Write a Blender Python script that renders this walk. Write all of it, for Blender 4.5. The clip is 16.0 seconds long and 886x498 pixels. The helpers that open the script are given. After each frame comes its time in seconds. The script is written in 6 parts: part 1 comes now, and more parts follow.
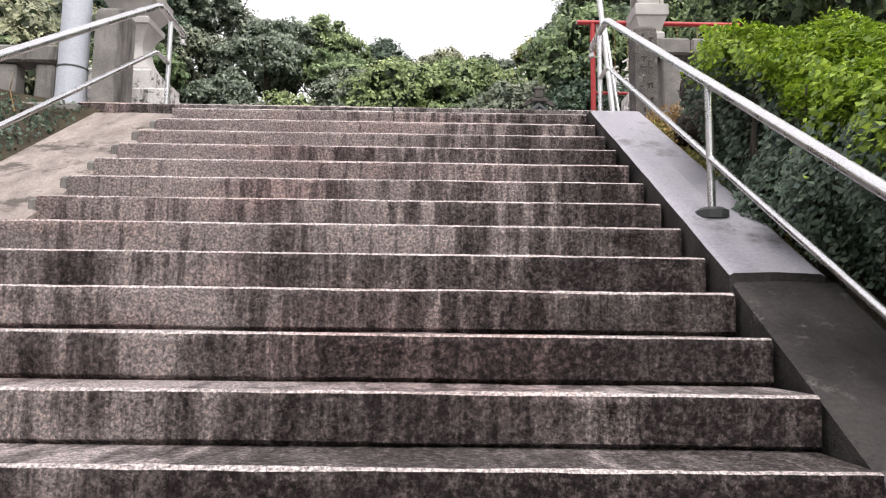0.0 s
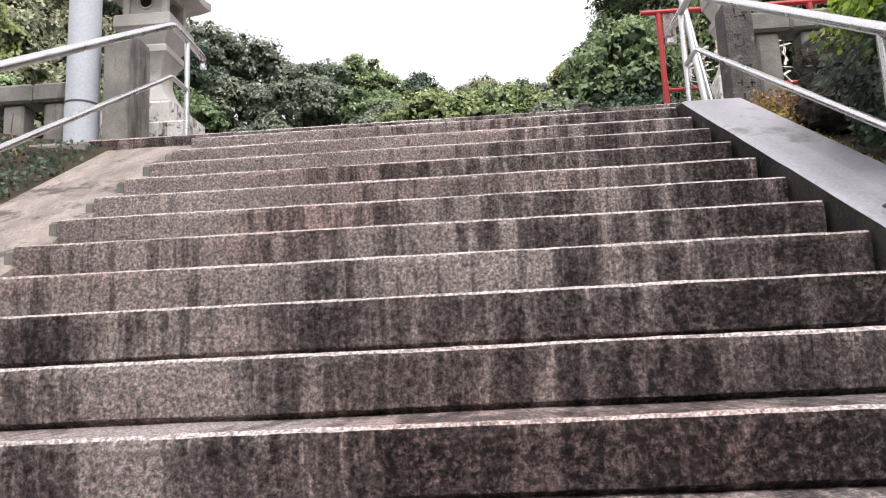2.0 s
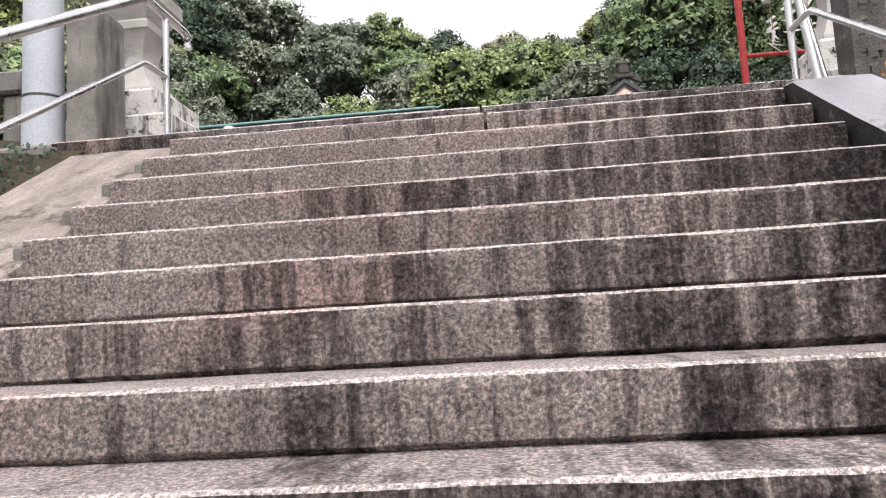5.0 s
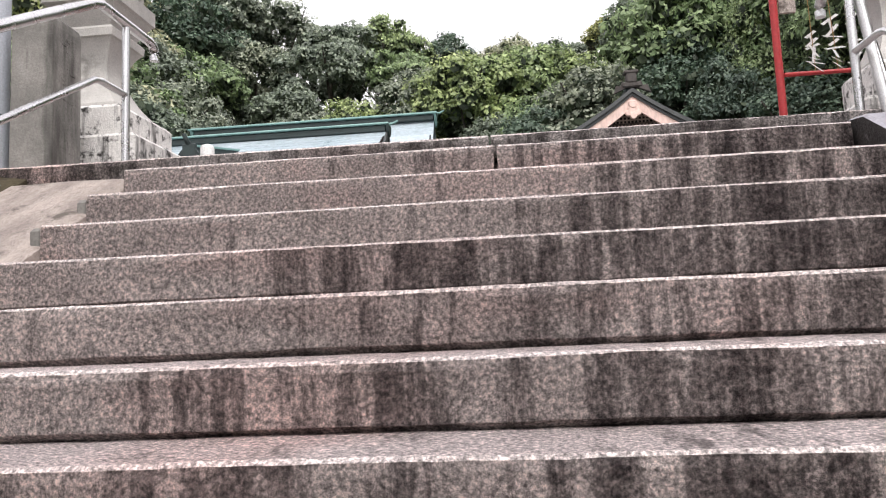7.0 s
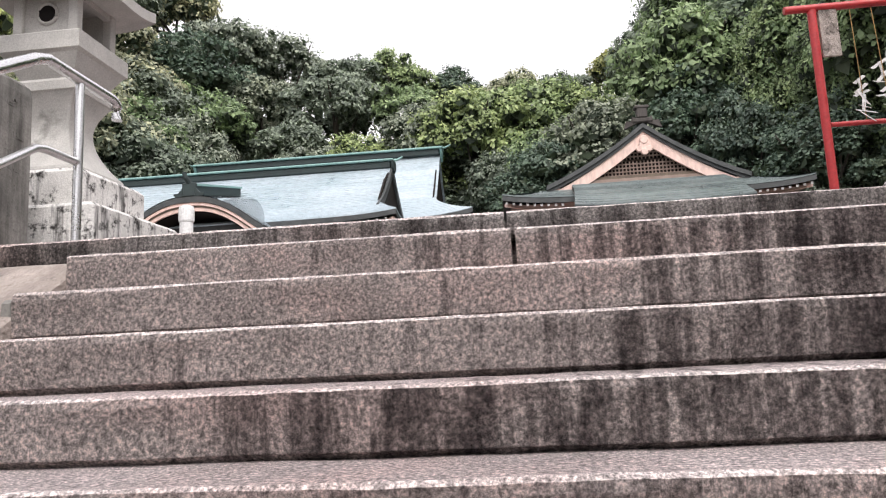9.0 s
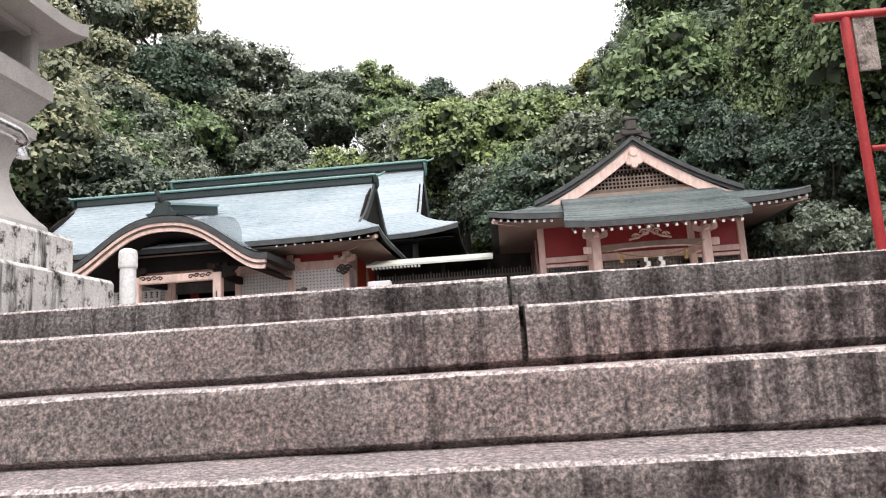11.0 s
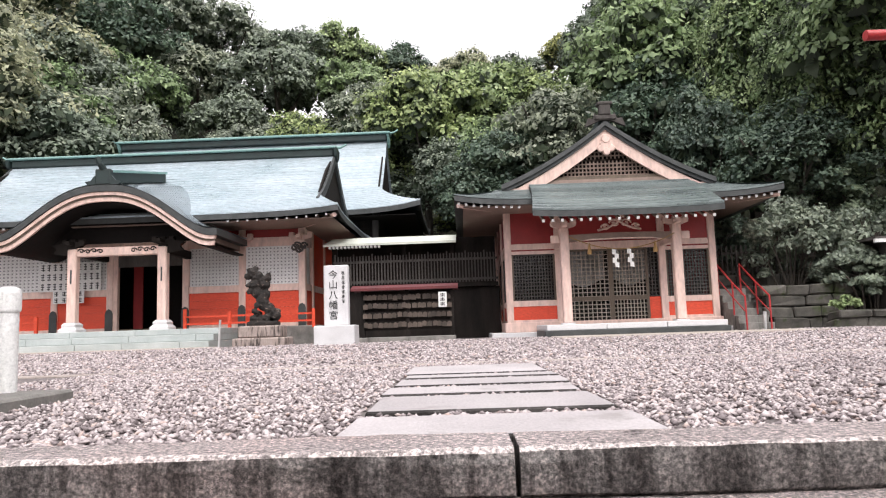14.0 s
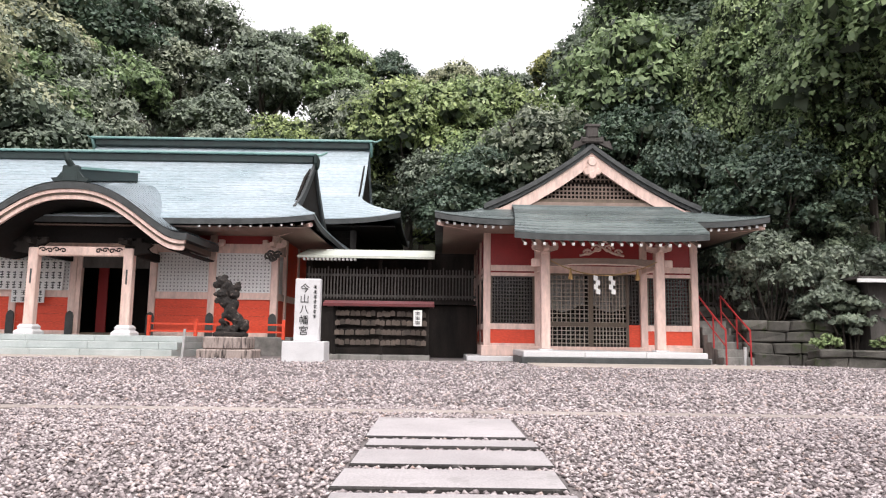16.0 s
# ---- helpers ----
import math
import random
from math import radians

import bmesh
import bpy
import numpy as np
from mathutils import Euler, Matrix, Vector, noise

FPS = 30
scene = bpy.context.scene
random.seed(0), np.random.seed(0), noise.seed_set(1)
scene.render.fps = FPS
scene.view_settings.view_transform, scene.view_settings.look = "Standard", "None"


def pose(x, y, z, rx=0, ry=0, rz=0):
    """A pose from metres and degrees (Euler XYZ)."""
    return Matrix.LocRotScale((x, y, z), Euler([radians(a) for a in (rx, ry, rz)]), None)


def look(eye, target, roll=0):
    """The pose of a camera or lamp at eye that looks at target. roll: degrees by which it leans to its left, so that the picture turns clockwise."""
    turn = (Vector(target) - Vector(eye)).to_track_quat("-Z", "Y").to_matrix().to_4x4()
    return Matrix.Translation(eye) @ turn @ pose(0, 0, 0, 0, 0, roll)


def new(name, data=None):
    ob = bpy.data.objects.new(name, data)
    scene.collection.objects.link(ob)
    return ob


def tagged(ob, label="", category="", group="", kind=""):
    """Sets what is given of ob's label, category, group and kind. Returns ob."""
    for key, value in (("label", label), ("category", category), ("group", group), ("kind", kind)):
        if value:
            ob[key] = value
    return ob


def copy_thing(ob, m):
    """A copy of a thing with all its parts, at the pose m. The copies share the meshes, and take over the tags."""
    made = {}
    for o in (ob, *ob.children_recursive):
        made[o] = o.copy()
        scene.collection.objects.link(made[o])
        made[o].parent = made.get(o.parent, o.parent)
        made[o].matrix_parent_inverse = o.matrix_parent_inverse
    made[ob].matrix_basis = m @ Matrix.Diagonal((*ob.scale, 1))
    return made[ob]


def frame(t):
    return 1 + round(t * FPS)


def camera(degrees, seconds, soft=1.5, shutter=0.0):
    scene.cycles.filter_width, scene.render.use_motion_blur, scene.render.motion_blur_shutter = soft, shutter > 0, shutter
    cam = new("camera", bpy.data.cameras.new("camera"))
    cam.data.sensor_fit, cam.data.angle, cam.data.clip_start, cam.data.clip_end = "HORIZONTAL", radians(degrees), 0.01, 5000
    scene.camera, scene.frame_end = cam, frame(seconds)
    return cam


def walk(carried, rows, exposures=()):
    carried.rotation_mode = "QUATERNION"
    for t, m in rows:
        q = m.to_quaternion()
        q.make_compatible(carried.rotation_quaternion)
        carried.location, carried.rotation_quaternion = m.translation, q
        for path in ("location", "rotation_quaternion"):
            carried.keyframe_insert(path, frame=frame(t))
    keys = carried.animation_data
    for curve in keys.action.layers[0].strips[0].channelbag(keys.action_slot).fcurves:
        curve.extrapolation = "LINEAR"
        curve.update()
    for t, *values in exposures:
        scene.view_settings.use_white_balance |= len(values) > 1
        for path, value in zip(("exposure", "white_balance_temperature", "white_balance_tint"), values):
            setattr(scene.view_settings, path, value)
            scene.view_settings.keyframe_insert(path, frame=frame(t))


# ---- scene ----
cam = camera(64.3, 16.0, 1.15)
PATH = [
    (0, (-0.197, -5.636, -1.783), (-0.172, -3.649, -1.556), 0.7),
    (0.5, (-0.229, -5.414, -1.732), (-0.232, -3.428, -1.492), -0.4),
    (1, (-0.251, -5.15, -1.724), (-0.29, -3.168, -1.459), -2.3),
    (1.5, (-0.307, -4.944, -1.675), (-0.377, -2.966, -1.387), -3.3),
    (2, (-0.359, -4.717, -1.66), (-0.462, -2.745, -1.344), -2.7),
    (2.5, (-0.408, -4.533, -1.562), (-0.534, -2.562, -1.248), -2.3),
    (3, (-0.432, -4.362, -1.5), (-0.583, -2.387, -1.222), -3.0),
    (3.5, (-0.45, -4.218, -1.379), (-0.62, -2.241, -1.129), -3.9),
    (6, (-0.458, -3.499, -0.987), (-0.669, -1.52, -0.79), -2.3),
    (6.5, (-0.486, -3.354, -0.887), (-0.693, -1.376, -0.679), -1.6),
    (7, (-0.499, -3.225, -0.823), (-0.688, -1.246, -0.611), -2.5),
    (7.5, (-0.495, -3.046, -0.702), (-0.695, -1.068, -0.486), -3.5),
    (8, (-0.515, -2.925, -0.633), (-0.729, -0.951, -0.393), -2.9),
    (8.5, (-0.545, -2.784, -0.553), (-0.753, -0.813, -0.288), -2.3),
    (9, (-0.541, -2.669, -0.471), (-0.743, -0.701, -0.175), -2.7),
    (9.5, (-0.534, -2.501, -0.406), (-0.736, -0.539, -0.079), -3.5),
    (12, (-0.64, -1.809, 0.072), (-0.775, 0.163, 0.378), -3.4),
    (12.5, (-0.651, -1.7, 0.173), (-0.777, 0.275, 0.463), -3.4),
    (13, (-0.688, -1.569, 0.203), (-0.788, 0.411, 0.467), -3.1),
    (13.5, (-0.701, -1.442, 0.333), (-0.772, 0.543, 0.567), -2.5),
    (14, (-0.68, -1.321, 0.377), (-0.728, 0.666, 0.599), -1.9),
    (14.5, (-0.646, -1.216, 0.434), (-0.672, 0.773, 0.645), -1.3),
    (15, (-0.635, -1.118, 0.524), (-0.642, 0.871, 0.737), -0.6),
    (15.5, (-0.641, -1.008, 0.544), (-0.636, 0.98, 0.764), 0.1),
    (16, (-0.664, -0.875, 0.623), (-0.653, 1.11, 0.871), 0.8),
]
walk(cam, [(t, look(eye, target, roll)) for t, eye, target, roll in PATH])

# ---- light: an overcast sky, soft sun ----
world = bpy.data.worlds.new("sky")
world.use_nodes = True
scene.world = world
wn, wl = world.node_tree.nodes, world.node_tree.links
wn.clear()
SUN_EL, SUN_AZ = 54.0, 160.0
sky = wn.new("ShaderNodeTexSky")
sky.sky_type = "NISHITA"
sky.sun_disc = False
sky.sun_elevation, sky.sun_rotation = radians(SUN_EL), radians(SUN_AZ)
sky.air_density, sky.dust_density, sky.ozone_density = 1.0, 4.0, 1.0
grey = wn.new("ShaderNodeHueSaturation")
grey.inputs["Saturation"].default_value = 0.12
flat = wn.new("ShaderNodeMix")
flat.data_type = "RGBA"
flat.inputs["Factor"].default_value = 0.75
flat.inputs["B"].default_value = (9.75, 9.3, 9.85, 1)
back = wn.new("ShaderNodeBackground")
back.inputs["Strength"].default_value = 0.12
wout = wn.new("ShaderNodeOutputWorld")
wl.new(sky.outputs[0], grey.inputs["Color"])
wl.new(grey.outputs[0], flat.inputs["A"])
wl.new(flat.outputs["Result"], back.inputs["Color"])
wl.new(back.outputs[0], wout.inputs[0])

sun_data = bpy.data.lights.new("sun", "SUN")
sun_data.energy, sun_data.angle, sun_data.color = 1.9, radians(45), (1.0, 0.96, 0.92)
sun = new("sun", sun_data)
_az, _el = radians(SUN_AZ), radians(SUN_EL)
sun.matrix_world = look((math.sin(_az) * math.cos(_el) * 60, math.cos(_az) * math.cos(_el) * 60, math.sin(_el) * 60), (0, 0, 0))
scene.view_settings.exposure = 0.6

# ---- materials ----
def ramp(nt, fac, stops):
    n = nt.nodes.new("ShaderNodeValToRGB")
    e = n.color_ramp.elements
    while len(e) < len(stops):
        e.new(0.5)
    for el, (p, c) in zip(e, stops):
        el.position = p
        el.color = (*c, 1) if len(c) == 3 else c
    nt.links.new(fac, n.inputs[0])
    return n.outputs[0]


def noise_tex(nt, co, scale, detail=4.0, rough=0.6, stretch=(1, 1, 1)):
    m = nt.nodes.new("ShaderNodeMapping")
    m.inputs["Scale"].default_value = stretch
    nt.links.new(co, m.inputs[0])
    n = nt.nodes.new("ShaderNodeTexNoise")
    n.inputs["Scale"].default_value, n.inputs["Detail"].default_value, n.inputs["Roughness"].default_value = scale, detail, rough
    nt.links.new(m.outputs[0], n.inputs[0])
    return n.outputs[0]


def mixc(nt, fac, a, b, how="MIX"):
    n = nt.nodes.new("ShaderNodeMix")
    n.data_type, n.blend_type = "RGBA", how
    for sock, v in ((n.inputs["Factor"], fac), (n.inputs["A"], a), (n.inputs["B"], b)):
        if isinstance(v, (int, float)):
            sock.default_value = v
        elif isinstance(v, tuple):
            sock.default_value = (*v, 1)
        else:
            nt.links.new(v, sock)
    return n.outputs["Result"]


def bump(nt, height, strength, dist=0.01, under=None):
    n = nt.nodes.new("ShaderNodeBump")
    n.inputs["Strength"].default_value, n.inputs["Distance"].default_value = strength, dist
    nt.links.new(height, n.inputs["Height"])
    if under is not None:
        nt.links.new(under, n.inputs["Normal"])
    return n.outputs[0]


def material(name):
    m = bpy.data.materials.new(name)
    m.use_nodes = True
    nt = m.node_tree
    b = nt.nodes["Principled BSDF"]
    g = nt.nodes.new("ShaderNodeNewGeometry")
    return m, nt, b, g.outputs["Position"]


def surface(name, dark, light, rough=0.7, scale=6.0, grain=60.0, bumps=0.3, dist=0.004, metal=0.0, vary=0.0, stretch=(1, 1, 1), spots=None, streaks=None):
    """Two-scale surface: broad tone changes between two colours, a fine grain, optional dark spots and vertical streaks."""
    m, nt, b, co = material(name)
    broad = noise_tex(nt, co, scale, 5, 0.6, stretch)
    col = ramp(nt, broad, [(0.3, dark), (0.7, light)])
    fine = noise_tex(nt, co, grain, 3, 0.7, stretch)
    shade = ramp(nt, fine, [(0.25, (0.62, 0.62, 0.62)), (0.75, (1.25, 1.25, 1.25))])
    col = mixc(nt, 0.7, col, shade, "MULTIPLY")
    if spots:
        sp = noise_tex(nt, co, spots[0], 6, 0.7)
        mask = ramp(nt, sp, [(spots[1], (0, 0, 0)), (spots[1] + 0.1, (1, 1, 1))])
        col = mixc(nt, mask, col, spots[2])
    if streaks:
        st = noise_tex(nt, co, streaks[0], 4, 0.65, (1, 1, 0.12))
        mask = ramp(nt, st, [(streaks[1], (0, 0, 0)), (streaks[1] + 0.14, (1, 1, 1))])
        col = mixc(nt, mask, col, streaks[2])
    if vary:
        oi = nt.nodes.new("ShaderNodeObjectInfo")
        v = ramp(nt, oi.outputs["Random"], [(0, (1 - vary,) * 3), (1, (1 + vary,) * 3)])
        col = mixc(nt, 1.0, col, v, "MULTIPLY")
    nt.links.new(col, b.inputs["Base Color"])
    r = ramp(nt, broad, [(0.3, (max(0.02, rough - 0.1),) * 3), (0.7, (min(1, rough + 0.1),) * 3)])
    nt.links.new(r, b.inputs["Roughness"])
    b.inputs["Metallic"].default_value = metal
    if bumps:
        nt.links.new(bump(nt, fine, bumps, dist, bump(nt, broad, bumps * 0.6, dist * 3)), b.inputs["Normal"])
    return m


def granite(name, pale, mid, streak_at, black=(0.032, 0.026, 0.025), pits=1.0, side=0.0, gloss=0.14, low=0.95):
    """Rough-hewn pinkish granite with mica specks, rust blooms and black algae streaks that run down the face."""
    m, nt, b, co = material(name)
    broad = noise_tex(nt, co, 1.4, 4, 0.6)
    col = ramp(nt, broad, [(0.32, mid), (0.5, tuple((a + c) / 2 for a, c in zip(mid, pale))), (0.68, pale)])
    rust = noise_tex(nt, co, 0.8, 3, 0.5, (1, 1, 2.5))
    col = mixc(nt, ramp(nt, rust, [(0.52, (0, 0, 0)), (0.70, (0.55, 0.55, 0.55))]), col, (0.52, 0.36, 0.335))
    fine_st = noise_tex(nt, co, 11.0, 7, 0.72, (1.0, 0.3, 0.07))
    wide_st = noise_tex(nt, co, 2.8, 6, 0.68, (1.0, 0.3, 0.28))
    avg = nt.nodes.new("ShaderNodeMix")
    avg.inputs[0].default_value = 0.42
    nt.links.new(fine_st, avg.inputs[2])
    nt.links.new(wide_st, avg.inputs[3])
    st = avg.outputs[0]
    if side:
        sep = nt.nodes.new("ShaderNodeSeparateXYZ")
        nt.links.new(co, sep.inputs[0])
        # Darkening grows by position: towards +x and down the stairs.
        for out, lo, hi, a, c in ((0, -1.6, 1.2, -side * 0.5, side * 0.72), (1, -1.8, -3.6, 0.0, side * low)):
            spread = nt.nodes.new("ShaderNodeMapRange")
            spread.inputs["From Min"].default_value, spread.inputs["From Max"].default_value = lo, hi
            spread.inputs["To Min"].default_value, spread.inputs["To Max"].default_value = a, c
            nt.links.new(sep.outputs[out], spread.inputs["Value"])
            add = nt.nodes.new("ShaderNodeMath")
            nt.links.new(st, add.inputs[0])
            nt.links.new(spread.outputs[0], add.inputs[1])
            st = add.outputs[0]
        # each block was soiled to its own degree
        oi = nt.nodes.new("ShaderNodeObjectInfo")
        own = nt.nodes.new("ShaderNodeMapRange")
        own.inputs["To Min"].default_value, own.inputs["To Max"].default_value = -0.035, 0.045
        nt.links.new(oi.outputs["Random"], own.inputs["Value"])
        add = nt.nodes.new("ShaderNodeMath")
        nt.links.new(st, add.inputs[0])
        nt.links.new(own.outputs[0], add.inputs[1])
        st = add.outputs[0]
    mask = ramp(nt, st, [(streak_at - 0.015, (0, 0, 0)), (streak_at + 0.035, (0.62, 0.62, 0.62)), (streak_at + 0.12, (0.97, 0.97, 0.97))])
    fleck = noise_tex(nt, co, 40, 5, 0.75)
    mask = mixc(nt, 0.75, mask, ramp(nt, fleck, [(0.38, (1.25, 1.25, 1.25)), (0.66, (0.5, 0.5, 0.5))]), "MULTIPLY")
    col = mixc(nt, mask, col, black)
    vor = nt.nodes.new("ShaderNodeTexNoise")
    vor.inputs["Scale"].default_value, vor.inputs["Detail"].default_value, vor.inputs["Roughness"].default_value = 85.0, 5.0, 0.85
    nt.links.new(co, vor.inputs[0])
    speck = ramp(nt, vor.outputs[0], [(0.37, (0.14, 0.13, 0.13)), (0.5, (0.95, 0.95, 0.95)), (0.62, (2.5, 2.38, 2.35))])
    col = mixc(nt, 0.9, col, speck, "MULTIPLY")
    nt.links.new(col, b.inputs["Base Color"])
    b.inputs["Roughness"].default_value = 0.6
    b.inputs["Specular IOR Level"].default_value = gloss
    h2 = noise_tex(nt, co, 42, 6, 0.7, (1, 1, 1.3))
    nt.links.new(bump(nt, vor.outputs[0], 1.0 * pits, 0.018, bump(nt, h2, 1.0 * pits, 0.05)), b.inputs["Normal"])
    return m


# Treads paler than risers: algae on risers, plus sky light put into the colours.
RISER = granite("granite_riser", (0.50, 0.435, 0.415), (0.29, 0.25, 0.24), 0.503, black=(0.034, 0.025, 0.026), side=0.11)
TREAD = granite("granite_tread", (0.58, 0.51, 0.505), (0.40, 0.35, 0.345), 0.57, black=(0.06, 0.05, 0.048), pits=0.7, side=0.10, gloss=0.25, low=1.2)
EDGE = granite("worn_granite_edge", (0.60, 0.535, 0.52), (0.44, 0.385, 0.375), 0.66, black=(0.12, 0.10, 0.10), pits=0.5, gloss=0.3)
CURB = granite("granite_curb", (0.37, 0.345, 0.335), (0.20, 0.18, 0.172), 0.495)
OLDSTONE = surface("weathered_stone", (0.13, 0.125, 0.115), (0.30, 0.285, 0.265), 0.85, 4, 70, 0.5, 0.008, streaks=(5, 0.54, (0.05, 0.047, 0.042)))
LANTERN = surface("lantern_granite", (0.40, 0.385, 0.365), (0.56, 0.54, 0.51), 0.75, 5, 120, 0.3, 0.004, spots=(3, 0.6, (0.26, 0.25, 0.23)))
MOSSY = surface("lichen_stone", (0.62, 0.60, 0.575), (0.80, 0.78, 0.755), 0.85, 5, 80, 0.5, 0.008, spots=(13, 0.53, (0.03, 0.027, 0.025)), streaks=(12, 0.53, (0.022, 0.019, 0.018)))
CONCRETE = surface("stringer_concrete", (0.27, 0.225, 0.20), (0.55, 0.475, 0.43), 0.85, 5, 50, 1.0, 0.022, stretch=(1.6, 0.6, 0.9), spots=(4.5, 0.53, (0.13, 0.11, 0.095)))
# Damp stone; hedge shade and side-face shade are mixed into the colour.
SHADEDSTONE = surface("shaded_dark_stone", (0.022, 0.02, 0.0195), (0.085, 0.078, 0.075), 0.75, 2.5, 50, 0.8, 0.012, spots=(9, 0.6, (0.15, 0.14, 0.135)))
MOSSWALL = surface("mossy_field_stone", (0.045, 0.043, 0.036), (0.14, 0.13, 0.115), 0.9, 3, 40, 0.6, 0.012, vary=0.25, spots=(2.5, 0.56, (0.05, 0.065, 0.025)))
SLAB = surface("wet_stone_slab", (0.30, 0.29, 0.325), (0.44, 0.425, 0.47), 0.4, 2.0, 60, 0.35, 0.005, spots=(1.7, 0.56, (0.12, 0.115, 0.11)))
POLE = surface("pole_concrete", (0.46, 0.49, 0.55), (0.56, 0.59, 0.65), 0.6, 1.5, 90, 0.12, 0.002)
STEEL = surface("brushed_steel", (0.62, 0.62, 0.62), (0.78, 0.78, 0.78), 0.28, 3, 140, 0.04, 0.001, metal=1.0)
RAILPAINT = surface("aluminium_rail", (0.60, 0.60, 0.60), (0.76, 0.76, 0.75), 0.4, 4, 160, 0.08, 0.001, metal=0.6)
GRAVEL = surface("gravel_bed", (0.13, 0.112, 0.11), (0.27, 0.235, 0.228), 0.9, 3.0, 55, 0.9, 0.02)
EARTH = surface("leaf_litter_earth", (0.035, 0.03, 0.022), (0.09, 0.075, 0.05), 0.95, 3.0, 40, 0.8, 0.02)
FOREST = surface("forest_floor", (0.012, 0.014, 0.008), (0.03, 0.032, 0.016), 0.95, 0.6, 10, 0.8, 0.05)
KERB = surface("beige_kerb_stone", (0.31, 0.265, 0.24), (0.43, 0.375, 0.345), 0.85, 2.0, 70, 0.35, 0.005, vary=0.1, spots=(6, 0.58, (0.2, 0.17, 0.155)))
PATHSLAB = surface("grey_path_slab", (0.36, 0.33, 0.335), (0.50, 0.465, 0.47), 0.7, 2.2, 90, 0.5, 0.006, vary=0.12, spots=(3.5, 0.58, (0.30, 0.275, 0.27)))
DARKSTONE = surface("dark_weathered_stone", (0.06, 0.055, 0.05), (0.17, 0.155, 0.145), 0.85, 6, 60, 0.9, 0.015, spots=(9, 0.57, (0.26, 0.24, 0.22)))
ROCK = surface("dark_rough_rock", (0.022, 0.02, 0.018), (0.085, 0.075, 0.065), 0.9, 5, 30, 1.0, 0.03, spots=(4, 0.6, (0.13, 0.11, 0.09)))
CREAM = surface("pinkish_wood_paint", (0.72, 0.51, 0.44), (0.80, 0.60, 0.53), 0.6, 2.0, 9, 0.1, 0.002, stretch=(1, 1, 0.3))
VERMIL = surface("vermilion_boards", (0.68, 0.065, 0.025), (0.78, 0.09, 0.04), 0.5, 2.5, 40, 0.1, 0.002, stretch=(0.3, 1, 1))
CRIMSON = surface("dull_red_paint", (0.28, 0.025, 0.025), (0.36, 0.035, 0.035), 0.55, 3, 40, 0.1, 0.002)
REDPOST = surface("red_painted_metal", (0.42, 0.03, 0.035), (0.52, 0.045, 0.045), 0.4, 5, 60, 0.05, 0.001)
RUSTRED = surface("maroon_beam_paint", (0.10, 0.02, 0.022), (0.16, 0.032, 0.035), 0.5, 4, 50, 0.1, 0.002)
DARKWOOD = surface("dark_old_timber", (0.012, 0.0105, 0.0095), (0.034, 0.028, 0.025), 0.75, 3, 50, 0.25, 0.003, stretch=(1, 1, 0.2))
GREYWOOD = surface("grey_weathered_wood", (0.06, 0.053, 0.05), (0.125, 0.115, 0.108), 0.85, 4, 60, 0.3, 0.004, stretch=(1, 1, 0.15))
BROWNWOOD = surface("brown_door_timber", (0.10, 0.075, 0.055), (0.17, 0.13, 0.095), 0.65, 4, 60, 0.2, 0.002, stretch=(1, 1, 0.2))
DOORWOOD = surface("pale_door_timber", (0.33, 0.28, 0.23), (0.45, 0.39, 0.33), 0.65, 4, 60, 0.2, 0.002, stretch=(1, 1, 0.2))
COPPER_PALE = surface("pale_verdigris_copper", (0.37, 0.455, 0.495), (0.50, 0.565, 0.61), 0.36, 0.9, 12, 0.12, 0.004, metal=0.25, stretch=(0.5, 1, 1), vary=0.05)
COPPER_GREY = surface("grey_green_copper", (0.10, 0.125, 0.125), (0.22, 0.26, 0.255), 0.32, 1.2, 14, 0.12, 0.004, metal=0.3, stretch=(0.5, 1, 1), vary=0.22)
COPPER_DARK = surface("dark_green_ridge_copper", (0.012, 0.02, 0.02), (0.03, 0.05, 0.048), 0.6, 3, 30, 0.15, 0.003)
VERDI = surface("green_ridge_cap", (0.20, 0.36, 0.335), (0.30, 0.47, 0.44), 0.5, 2, 30, 0.12, 0.002, metal=0.2)
EAVEDARK = surface("dark_eave_edge", (0.03, 0.034, 0.034), (0.075, 0.08, 0.08), 0.55, 4, 40, 0.2, 0.003)
SOFFIT = surface("eave_boards", (0.22, 0.155, 0.125), (0.32, 0.235, 0.195), 0.7, 4, 40, 0.15, 0.003)
WHITE = surface("white_paint", (0.76, 0.76, 0.75), (0.84, 0.84, 0.83), 0.5, 3, 60, 0.05, 0.001)
PAPER = surface("white_paper", (0.78, 0.77, 0.75), (0.86, 0.86, 0.84), 0.85, 4, 60, 0.1, 0.001)
INK = surface("black_lettering", (0.012, 0.012, 0.013), (0.025, 0.025, 0.026), 0.5, 8, 60, 0.0)
# Near black: the shade of recesses and openings is put into the colour.
BLACK = surface("deep_shade_black", (0.008, 0.007, 0.007), (0.016, 0.013, 0.012), 0.8, 2, 20, 0.0)
SIGNSTONE = surface("pale_sign_granite", (0.62, 0.61, 0.62), (0.72, 0.71, 0.72), 0.6, 4, 200, 0.1, 0.002)
STEPSTONE = surface("grey_green_step_stone", (0.36, 0.40, 0.39), (0.52, 0.55, 0.54), 0.6, 1.6, 60, 0.2, 0.003)
LIONSTONE = surface("dark_lichen_statue_stone", (0.012, 0.011, 0.010), (0.045, 0.036, 0.032), 0.9, 7, 40, 1.0, 0.03, spots=(9, 0.58, (0.24, 0.17, 0.14)))
BARK = surface("tree_bark", (0.04, 0.032, 0.026), (0.10, 0.085, 0.07), 0.95, 3, 25, 0.8, 0.02, stretch=(1, 1, 0.25))
